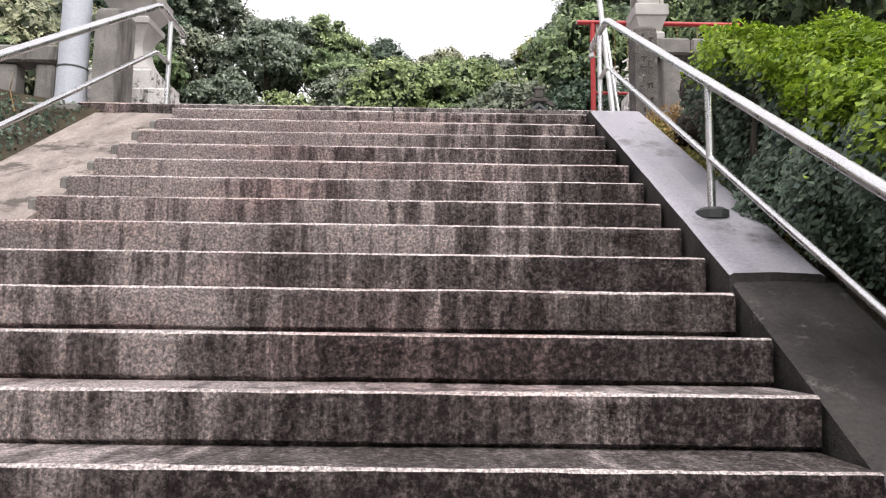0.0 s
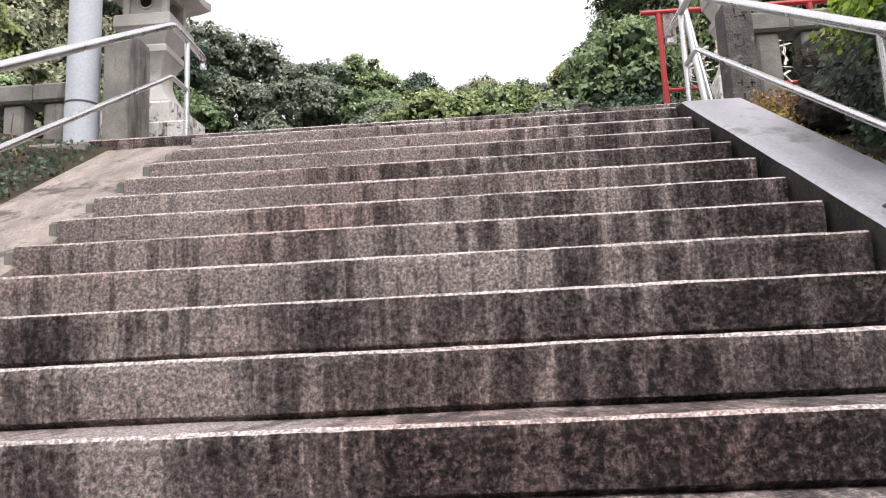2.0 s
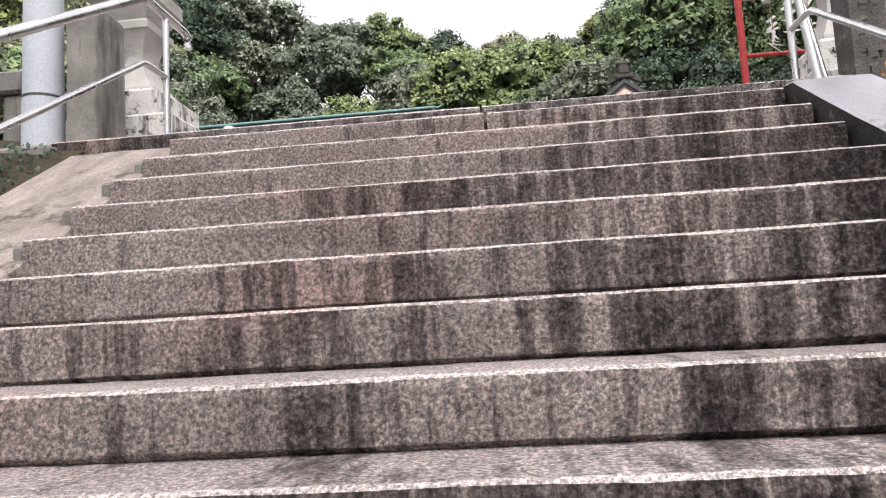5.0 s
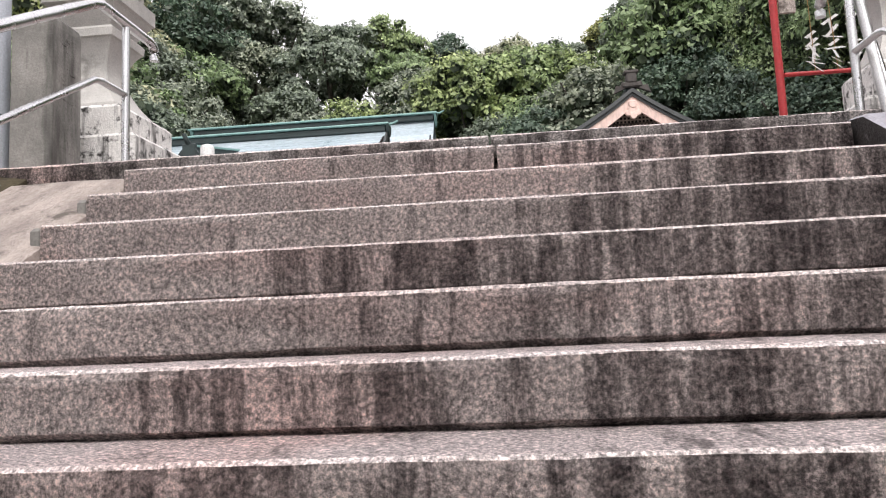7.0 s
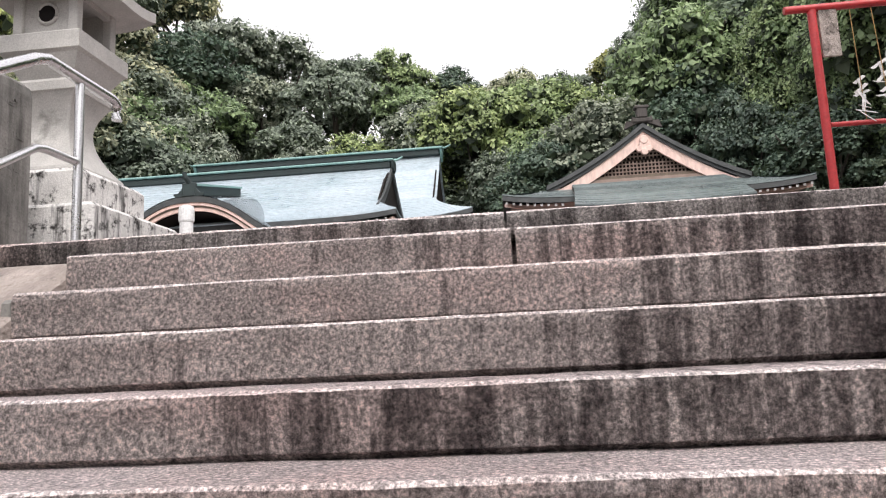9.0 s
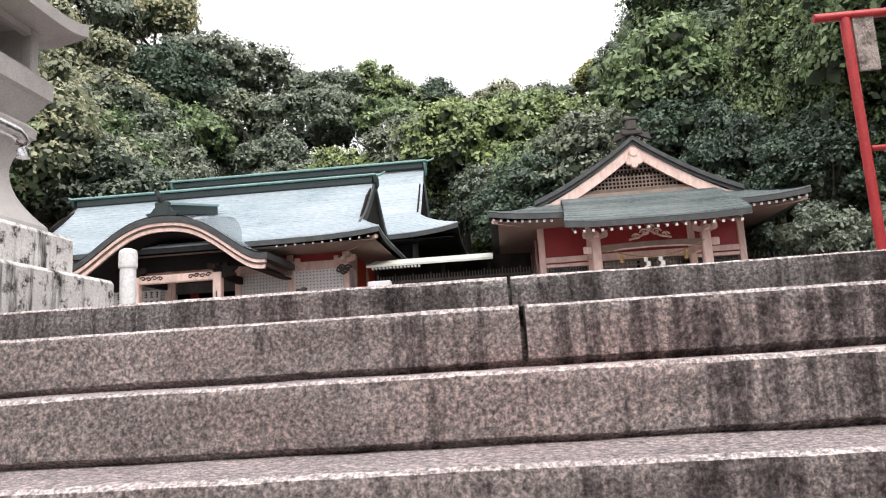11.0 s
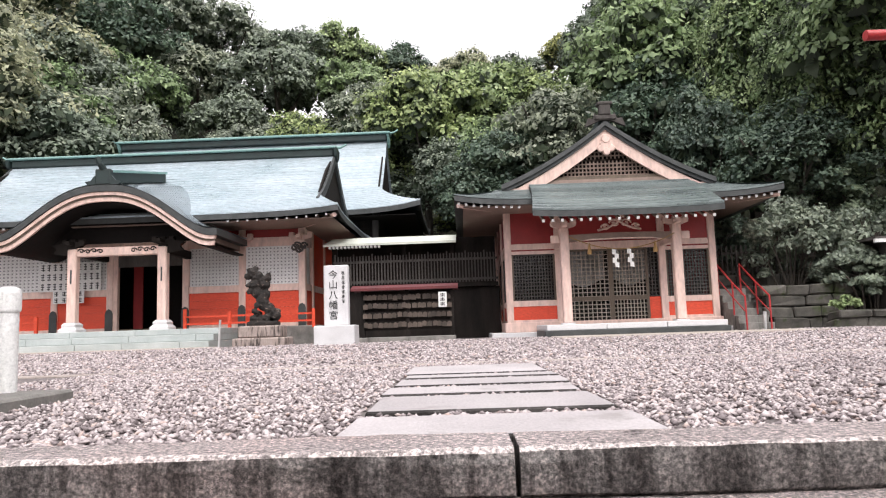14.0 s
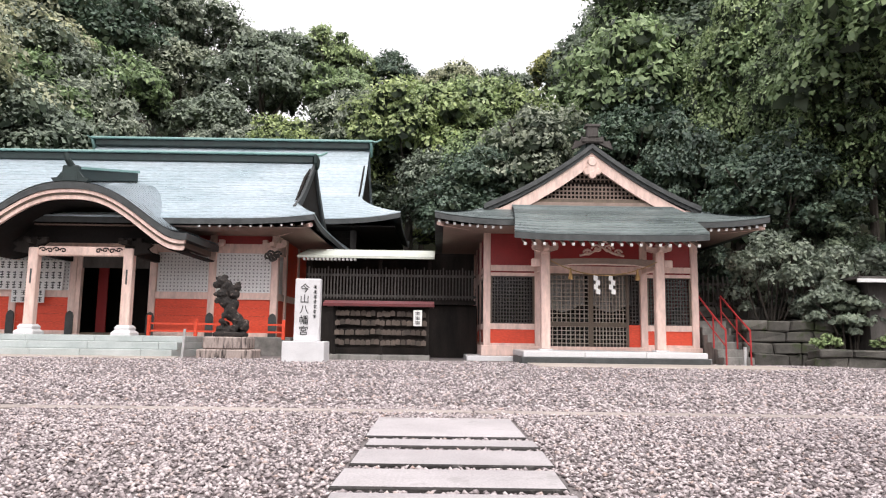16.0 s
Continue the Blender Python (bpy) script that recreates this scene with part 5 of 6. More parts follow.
for k in KINDS:
    for o in (*k.children, k):
        bpy.data.objects.remove(o)

# ---- beside the stairs ----
def handrail(x, top_z, low_z, label):
    """Steel rail: sloped top and lower bars, level ends over the landing, posts with foot flanges."""
    r = thing("handrail", (x, -2.5, nose(-2.5)), label, "handrail", "stair handrails")
    sl, corner_y, low_y, end_y = 0.618, 0.04, -6.0, 0.56
    top = [(x, low_y, top_z + (low_y - corner_y) * sl), (x, corner_y - 0.04, top_z - 0.025), (x, corner_y + 0.03, top_z + 0.003), (x, end_y, top_z), *[(x, end_y + 0.06 * math.sin(a), top_z - 0.06 + 0.06 * math.cos(a)) for a in (0.3, 0.6, 0.9, 1.2, 1.57)], (x, end_y + 0.06, top_z - 0.095)]
    part("top_rail", tubed(top, 0.027, 14), STEEL, r, smooth=True)
    low = [(x, low_y, low_z + (low_y - corner_y) * sl), (x, corner_y - 0.02, low_z - 0.012), (x, corner_y + 0.04, low_z), (x, 0.31, low_z)]
    part("lower_rail", tubed(low, 0.018, 12), STEEL, r, smooth=True)
    for y in (0.31, -2.06, -4.4):
        foot = -0.02 if y > 0 else (nose(y) + 0.04 if x > 0 else left_slope(y))
        head = top_z if y > 0 else top_z + (y - corner_y) * sl
        post = part("post", tubed([(x, y, foot), (x, y, head - 0.02)], 0.021, 14), STEEL, r, smooth=True)
        if y < 0:
            part("foot_flange", ringed([(0.085, foot - 0.03), (0.085, foot + 0.014), (0.06, foot + 0.03), (0.03, foot + 0.034)], x, y, 16), EAVEDARK, post, "dark foot flange")


handrail(-2.53, 0.89, 0.487, "bright steel handrail with two bars by the concrete side wall")
handrail(1.235, 0.83, 0.42, "bright steel handrail with two bars by the hedge")


def utility_pole(x, y):
    p = thing("utility_pole", (x, y, 0), "smooth pale grey concrete utility pole", "pole")
    bm = bmesh.new()
    tube(bm, [(x, y, -0.3), (x, y, 0.42)], 0.125, 28, 0.124)
    part("lower_sleeve", bm, POLE, p, smooth=True)
    part("shaft", tubed([(x, y, 0.42), (x + 0.01, y, 7.0)], 0.12, 28, 0.10), POLE, p, smooth=True)
    part("seam_band", tubed([(x, y, 0.415), (x, y, 0.43)], 0.1265, 28), EAVEDARK, p)


utility_pole(-3.36, 0.32)


def stone_post(x0, x1, y0, y1, z1, carved, label):
    p = thing("stone_post", ((x0 + x1) / 2, (y0 + y1) / 2, 0), label, "stone post", "stone gate posts")
    bm = bmesh.new()
    w = (x1 - x0) / 2
    cx, cy = (x0 + x1) / 2, (y0 + y1) / 2
    rings(bm, [(w, -0.3), (w, 0.3), (w * 0.99, z1 - 0.06), (w * 0.93, z1 - 0.015), (w * 0.7, z1 + 0.012)], cx, cy, 4, None, (y1 - y0) / (x1 - x0))
    part("shaft", bm, OLDSTONE if carved == "side" else DARKSTONE, p)
    r = random.Random(int(x0 * 100))
    for k in range(4):
        zc = z1 - 0.14 - 0.185 * k
        for j in range(6):
            off, dz, l = r.uniform(-0.05, 0.05), r.uniform(-0.06, 0.06), r.uniform(0.02, 0.055)
            half, tall = (l / 2, 0.006) if j % 2 else (0.006, l / 2)
            if carved == "side":
                bm = boxed(x1 - 0.004, x1 + 0.0015, cy + off - half, cy + off + half, zc + dz - tall, zc + dz + tall)
            else:
                bm = boxed(cx + off - half, cx + off + half, y0 - 0.0015, y0 + 0.004, zc + dz - tall, zc + dz + tall)
            part("carved_stroke", bm, SHADEDSTONE if carved == "front" else OLDSTONE, p)


stone_post(-3.17, -2.925, 0.27, 0.52, 0.97, "side", "weathered square granite post with worn carving")
stone_post(1.52, 1.715, 0.22, 0.42, 0.86, "front", "dark weathered granite post with carved characters")


def stone_lantern(cx, cy, base, label):
    t = thing("stone_lantern", (cx, cy, GROUND), label, "stone lantern", "stone lanterns by the stairs")
    bm = bmesh.new()
    box(bm, cx - 0.56, cx + 0.68, cy - 0.56, cy + 0.85, 0.03, 0.148, 0.012)
    part("ground_slab", bm, OLDSTONE, t)
    part("lower_plinth", boxed(cx - 0.5, cx + 0.5, cy - 0.47, cy + 0.47, 0.149, 0.405, bevel=0.02), MOSSY, t, "pale stone plinth with black lichen streaks")
    bm = bmesh.new()
    rings(bm, [(0.335, 0.406), (0.335, 0.615), (0.31, 0.64)], cx, cy, 4)
    part("upper_plinth", bm, MOSSY, t)
    bm = bmesh.new()
    foot = [(0.25, 0.64), (0.25, 0.665)] + [(0.118 + 0.128 * (1 - k / 9) ** 2.0, 0.68 + 0.031 * k) for k in range(10)]
    neck = [(0.118 + 0.07 * (k / 7) ** 1.8, 0.96 + 0.026 * k) for k in range(1, 8)]
    rings(bm, foot + neck + [(0.20, 1.15), (0.205, 1.20), (0.18, 1.225)], cx, cy, 4)
    part("shaft", bm, LANTERN, t, "waisted square shaft")
    part("middle_stand", ringed([(0.16, 1.225), (0.235, 1.36), (0.255, 1.375), (0.255, 1.475), (0.245, 1.485)], cx, cy, 4), LANTERN, t)
    h = 0.172
    for sx in (-1, 1):
        for sy in (-1, 1):
            part("corner_post", boxed(cx + sx * h - 0.03, cx + sx * h + 0.03, cy + sy * h - 0.03, cy + sy * h + 0.03, 1.485, 1.76, bevel=0.006), LANTERN, t)
        for z0, z1 in ((1.485, 1.53), (1.72, 1.76)):
            part("opening_rail", boxed(cx + sx * h - 0.02, cx + sx * h + 0.02, cy - h + 0.03, cy + h - 0.03, z0, z1), LANTERN, t)
    for y0 in (cy - h - 0.002, cy + h - 0.028):
        part("fire_box_panel", boxed(cx - h + 0.03, cx + h - 0.03, y0, y0 + 0.03, 1.485, 1.76), LANTERN, t)
    bm = bmesh.new()
    pts = [(cx + 0.062 * math.cos(a), cy - h - 0.004, 1.63 + 0.062 * math.sin(a)) for a in (2 * math.pi * k / 24 for k in range(25))]
    tube(bm, pts, 0.012, 6)
    part("hole_rim", bm, LANTERN, t)
    # A dark disc on the panel stands for the shade in the hole.
    bm = bmesh.new()
    rings(bm, [(0.058, 0.0), (0.058, 0.006)], cx, 1.63, 20)
    for v in bm.verts:
        v.co = Vector((v.co.x, cy - h - 0.003 - v.co.z, v.co.y))
    part("round_hole", bm, BLACK, t, "dark disc that stands for the round hole's shade")
    bm = bmesh.new()
    n = 12
    prof = [(0.375, 1.82, 0.05), (0.305, 1.855, 0.02), (0.23, 1.91, 0.0), (0.15, 2., 0), (0.09, 2.09, 0)]
    loops = []
    for r, z, f in prof:
        loop = []
        for side in range(4):
            for k in range(n):
                u = -1 + 2 * k / n
                x, y = (u * r, -r) if side == 0 else ((r, u * r) if side == 1 else ((-u * r, r) if side == 2 else (-r, -u * r)))
                loop.append(bm.verts.new((cx + x, cy + y, z + f * abs(u) ** 3)))
        loops.append(loop)
    low = [bm.verts.new((v.co.x, v.co.y, v.co.z - 0.07)) for v in loops[0]]
    inner = [bm.verts.new((cx + (v.co.x - cx) * 0.45, cy + (v.co.y - cy) * 0.45, 1.76)) for v in loops[0]]
    for q, w in [(inner, low), (low, loops[0])] + list(zip(loops, loops[1:])):
        for k in range(4 * n):
            bm.faces.new((q[k], q[(k + 1) % (4 * n)], w[(k + 1) % (4 * n)], w[k]))
    bm.faces.new(loops[-1])
    bm.faces.new(inner[::-1])
    part("roof", bm, LANTERN, t, "square stone roof with upturned corners")
    part("jewel", ringed([(0.09, 2.09), (0.12, 2.13), (0.08, 2.17), (0.11, 2.25), (0.09, 2.33), (0.02, 2.42)], cx, cy, 14), LANTERN, t)
    return t


stone_lantern(-3.2, 1.16, 0, "tall pale granite lantern on a lichen-streaked plinth")
small = stone_lantern(2.0, 1.4, 0, "pale granite lantern behind the dark stone post")
small.scale = (0.67, 0.67, 1.06)


def stone_fence(x0, x1, y, label, up=0.0):
    f = thing("stone_fence", ((x0 + x1) / 2, y, GROUND), label, "stone fence", "stone fences")
    n = int(abs(x1 - x0) / 0.34)
    for k in range(n):
        x = min(x0, x1) + 0.17 + k * 0.34
        part("fence_post", boxed(x - 0.085, x + 0.085, y - 0.08, y + 0.08, 0.02, 0.56 + up, bevel=0.015), OLDSTONE, f)
        part("coping", boxed(x - 0.168, x + 0.168, y - 0.12, y + 0.12, 0.56 + up, 0.72 + up, bevel=0.02), OLDSTONE, f)


stone_fence(-9.0, -3.5, 0.62, "old grey stone fence with square posts and coping")
stone_fence(1.78, 8.0, 0.62, "old grey stone fence with square posts and coping", 0.17)
part_kerb = thing("edging_stone", (-5, 0.2, 0), "rough stone edging under the fence", "kerb", kind="structure")
for k in range(9):
    part("edging_block", boxed(-8.6 + 0.6 * k, -8.01 + 0.6 * k, 0.15, 0.85, -0.25, 0.06 + 0.01 * (k % 3), bevel=0.02), OLDSTONE, part_kerb)


def fortune_rack():
    """Red pipe frame with strings on which paper slips are tied."""
    f = thing("paper_slip_rack", (2.4, 2.2, GROUND), "red painted frame with tied white paper slips", "rack")
    y = 2.2
    for x in (1.61, 3.13):
        part("upright", tubed([(x, y, GROUND), (x, y, 1.77)], 0.029, 10), REDPOST, f, smooth=True)
    part("top_bar", tubed([(1.43, y, 1.79), (3.33, y, 1.79)], 0.027, 10), REDPOST, f, smooth=True)
    part("middle_bar", tubed([(1.64, y, 0.945), (3.1, y, 0.945)], 0.018, 8), REDPOST, f, smooth=True)
    part("hanging_board", boxed(1.65, 1.77, y - 0.012, y + 0.012, 1.43, 1.77), CONCRETE, f, "plain grey hanging board")
    r = random.Random(5)
    for k, x in enumerate((1.86, 2.0, 2.16, 2.4, 2.6, 2.84, 3.05)):
        lean = r.uniform(-0.04, 0.04)
        st = part("string", tubed([(x, y, 1.78), (x + lean, y - 0.01, 0.955)], 0.003, 5), DRY, f)
        for j in range(9):
            z = 0.985 + (0.3 + 0.12 * (k % 3)) * j / 9
            a = r.uniform(0, math.pi)
            l, w = r.uniform(0.035, 0.075), 0.011
            dx, dz = math.cos(a) * l, math.sin(a) * l * 0.7
            cx = x + lean * (1.78 - z) / 0.88
            bm = bmesh.new()
            slab(bm, [(cx - dx - w, z - dz), (cx - dx + w, z - dz - w), (cx + dx + w, z + dz), (cx + dx - w, z + dz + w)], "y", y - 0.02 + 0.004 * j - 0.003, y - 0.02 + 0.004 * j)
            part("paper_slip", bm, PAPER, st)


fortune_rack()


def leaning_poles():
    p = thing("leaning_pole", (1.32, 0.3, GROUND), "pale leaning metal pole behind the rail post", "pole")
    part("shaft", tubed([(1.33, 0.24, 0.05), (1.235, 0.42, 1.5), (1.17, 0.52, 2.4)], 0.024, 12), RAILPAINT, p, smooth=True)
    q = thing("leaning_pole", (1.40, 0.36, GROUND), "thin steel pole beside the rail post", "pole")
    part("shaft", tubed([(1.40, 0.3, 0.05), (1.31, 0.45, 1.0)], 0.018, 10), STEEL, q, smooth=True)


leaning_poles()


def white_post(x, y):
    p = thing("white_post", (x, y, GROUND), "short white plastic post with a rounded cap on the lantern slab", "post")
    part("tube", tubed([(x, y, 0.148), (x, y, 0.53)], 0.045, 20), WHITE, p, smooth=True)
    part("cap", ringed([(0.05, 0.515), (0.053, 0.525), (0.053, 0.60), (0.047, 0.622), (0.026, 0.632)], x, y, 20), WHITE, p)


white_post(-2.78, 1.9)


def leaf_cloud(name, label, category, pts, nrm, size, mat, seed, base, kind=""):
    me = leaf_mesh(name, pts, nrm, size, mat, seed)
    t = thing(name, base, label, category, kind=kind)
    me.transform(Matrix.Translation(-Vector(base)))
    ob = new("foliage", me)
    ob.parent = t
    return t


def hedge():
    """Clipped hedge that climbs with the bank; light and shade are in the leaf colours."""
    base = Vector((2.2, -2.5, nose(-2.5)))
    r = np.random.default_rng(3)
    n = 52000

    def crest(x, y):
        return 0.589 * y + 0.95 - 0.10 * np.clip((1.75 - x) / 0.2, 0, 1) ** 2 + 0.06 * np.sin(y * 5 + x * 3) + 0.05 * np.sin(x * 9 - y * 4) + 0.03 * np.sin(y * 17 + x * 11)

    y = r.uniform(-5.2, -1.15, n)
    x = 1.55 + 1.6 * r.random(n) ** 1.6
    top = np.stack([x, y, crest(x, y) - 0.16 * r.random(n) ** 2], 1)
    top_n = np.stack([r.normal(-0.15, 0.3, n), r.normal(0, 0.3, n), np.ones(n)], 1)
    m = 26000
    yf = r.uniform(-5.2, -1.15, m)
    h = r.random(m)
    xf = 1.50 + 0.09 * np.sin(h * 6 + yf * 4) + 0.05 * np.sin(yf * 13) + 0.14 * r.random(m)
    face = np.stack([xf, yf, 0.589 * yf + 0.02 + h * 0.92], 1)
    end = r.random(m) < 0.2
    face[end, 0] = r.uniform(1.55, 3.0, end.sum())
    face[end, 1] = -1.15 - 0.16 * r.random(end.sum())
    face[end, 2] = 0.589 * face[end, 1] + 0.02 + h[end] * 0.92
    face_n = np.stack([np.where(end, 0, -1.0), np.where(end, 1.0, -0.2), np.full(m, 0.5)], 1)
    # leaves high on the face get the lit colour, the rest the shaded one
    lit = h > 0.70 + 0.10 * np.sin(yf * 6) + r.normal(0, 0.08, m)
    t = leaf_cloud("hedge", "bright green clipped azalea hedge on the bank", "hedge", np.concatenate([top, face[lit]]), np.concatenate([top_n, face_n[lit]]), 0.021, LEAF_HEDGE, 4, base)
    ob = new("older_leaves", leaf_mesh("older_leaves", face[~lit] - np.array(base), face_n[~lit], 0.022, LEAF_DARK, 10))
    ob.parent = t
    # a dark sheet fills the hedge and stands for its inner shade
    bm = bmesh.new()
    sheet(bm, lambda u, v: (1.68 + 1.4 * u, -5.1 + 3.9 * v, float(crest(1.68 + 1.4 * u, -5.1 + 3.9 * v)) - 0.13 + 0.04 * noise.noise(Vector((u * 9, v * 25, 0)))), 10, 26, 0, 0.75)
    part("inside", bm, LEAF_INNER, t, "dark sheet that stands for the shade inside the hedge")
    bm = bmesh.new()
    rr = random.Random(2)
    for k in range(46):
        yy = rr.uniform(-5.0, -1.3)
        xx = rr.uniform(1.56, 1.75)
        g = nose(yy) - 0.1
        tube(bm, [(xx, yy, g), (xx + rr.uniform(-0.06, 0.06), yy + rr.uniform(-0.1, 0.1), g + 0.5), (xx + rr.uniform(-0.1, 0.1), yy + rr.uniform(-0.2, 0.2), g + 0.85)], 0.013, 5, 0.005)
    part("stem_tangle", bm, BARK, t, "tangled dark stems")


hedge()


def boulder(x, y, z, sx, sy, sz, seed, label, mat):
    bm = bmesh.new()
    bmesh.ops.create_icosphere(bm, subdivisions=4, radius=1)
    for v in bm.verts:
        d = v.co.normalized()
        k = 1 + 0.14 * noise.noise(d * 1.4 + Vector((seed, 0, 0))) + 0.22 * abs(noise.noise(d * 3.2 + Vector((0, seed, 0)))) + 0.09 * noise.noise(d * 8) + 0.05 * noise.noise(d * 19)
        v.co = Vector((x + d.x * sx * k, y + d.y * sy * k, z + d.z * sz * k))
    b = thing("boulder", (x, y, z - sz), label, "rock")
    part("rock", bm, mat, b)


boulder(2.2, -0.42, 0.0, 0.5, 0.28, 0.36, 3, "dark leaning boulder beside the hedge", ROCK)
boulder(1.85, -0.62, -0.28, 0.26, 0.22, 0.2, 8, "small dark rock on the mossy bank", ROCK)


def tufts(name, label, n, area, size, mat, seed, tall=0.09):
    """Blades of grass or weed as one uncountable lot."""
    r = np.random.default_rng(seed)
    x = r.uniform(area[0], area[1], n)
    y = r.uniform(area[2], area[3], n)
    z = np.array([bank(a, b) for a, b in zip(x, y)])
    pts = np.stack([x, y, z + tall * r.uniform(0.1, 1, n)], 1)
    me = leaf_mesh(name, pts, np.stack([r.normal(0, 1, n), r.normal(0, 1, n), 0.2 + 0 * x], 1), size, mat, seed)
    return tagged(new(name, me), label, "plants", "", "stuff")


tufts("moss_strip", "yellow-green moss and litter along the slab", 3800, (1.40, 1.66, -2.3, 0.15), 0.014, LEAF_YELLOW, 21, 0.03)
tufts("dry_weeds", "rust-coloured dry weeds by the rocks", 800, (1.55, 2.0, -0.65, 0.1), 0.016, DRY, 22, 0.14)
tufts("bank_weeds", "low weeds and dry stalks on the bank", 5200, (-5.2, -3.1, -3.0, 0.1), 0.02, LEAF_DARK, 23, 0.10)
tufts("bank_litter", "brown leaf litter on the bank", 2200, (-5.2, -3.1, -3.0, 0.1), 0.018, BARK, 24, 0.02)
tufts("hedge_litter", "brown litter under the hedge", 2000, (1.45, 3.0, -4.5, -0.6), 0.018, BARK, 25, 0.02)
bm = bmesh.new()
rr = random.Random(9)
for k in range(16):
    x, y = rr.uniform(-4.4, -3.25), rr.uniform(-1.6, 0.0)
    z = bank(x, y)
    tube(bm, [(x, y, z), (x + rr.uniform(-0.1, 0.1), y, z + 0.18), (x + rr.uniform(-0.25, 0.2), y + rr.uniform(-0.1, 0.1), z + rr.uniform(0.2, 0.42))], 0.006, 5, 0.002)
tagged(part("dry_stalks", bm, DRY), "bare dry stalks on the bank", "plants", "", "stuff")

fillets = thing("mortar_fillet", (XL, -1.5, nose(-1.5)), "dark mortar at the step ends by the side wall", "mortar", kind="structure")
for k in range(2, 14):
    y, z = -RUN * (k - 1), -RISE * (k - 1)
    part("fillet", boxed(XL - 0.06, XL - 0.003, y + 0.015, y + RUN, z - RISE - 0.1, z - 0.008 - 0.006 * (k % 3), bevel=0.014), OLDSTONE, fillets)

# ---- court ----
APRON = surface("beige_apron_concrete", (0.36, 0.31, 0.27), (0.50, 0.44, 0.39), 0.85, 1.5, 50, 0.2, 0.004)
def lettering(name, text, parent, at, size, mat, spacing=1.0, thick=0.004):
    """Characters as a thin mesh that faces the stairs."""
    cu = bpy.data.curves.new(name, "FONT")
    cu.body, cu.size, cu.align_x, cu.align_y, cu.space_line, cu.extrude = text, size, "CENTER", "TOP", spacing, thick
    tmp = new(name, cu)
    me = bpy.data.meshes.new_from_object(tmp.evaluated_get(bpy.context.evaluated_depsgraph_get()))
    bpy.data.objects.remove(tmp)
    me.materials.clear()
    me.materials.append(mat)
    me.transform(Matrix.Rotation(radians(90), 4, "X"))
    ob = new(name, me)
    ob.parent = parent
    ob.location = Vector(at) - ORIGIN[parent.name]
    return ob


def name_stone():
    s = thing("name_stone", (-3.33, 13.55, GROUND), "white granite name stone with black characters on a plinth", "sign")
    part("plinth", boxed(-3.77, -2.92, 13.3, 13.95, GROUND - 0.05, 0.50, bevel=0.012), SIGNSTONE, s)
    bm = bmesh.new()
    box(bm, -3.585, -3.07, 13.5, 13.72, 0.50, 1.77, 0.015)
    part("tablet", bm, SIGNSTONE, s)
    for k, ch in enumerate("今山八幡宮"):
        lettering("character", ch, s, (-3.385, 13.494, 1.66 - 0.215 * k), 0.2, INK)
    bm = bmesh.new()
    r = random.Random(4)
    for k in range(7):
        z = 1.63 - 0.1 * k
        for j in range(4):
            box(bm, -3.19 + r.uniform(-0.02, 0.0), -3.15 + r.uniform(0, 0.02), 13.494, 13.4995, z - 0.018 * j - 0.008, z - 0.018 * j)
        box(bm, -3.175, -3.165, 13.494, 13.4995, z - 0.066, z + 0.006)
    part("small_inscription", bm, INK, s, "column of small unreadable characters")


name_stone()


STREAKY = surface("streaked_pedestal_stone", (0.30, 0.24, 0.215), (0.46, 0.38, 0.345), 0.85, 4, 60, 0.5, 0.008, streaks=(14, 0.5, (0.03, 0.024, 0.022)))


FX, FZ = -5.33, 0.63


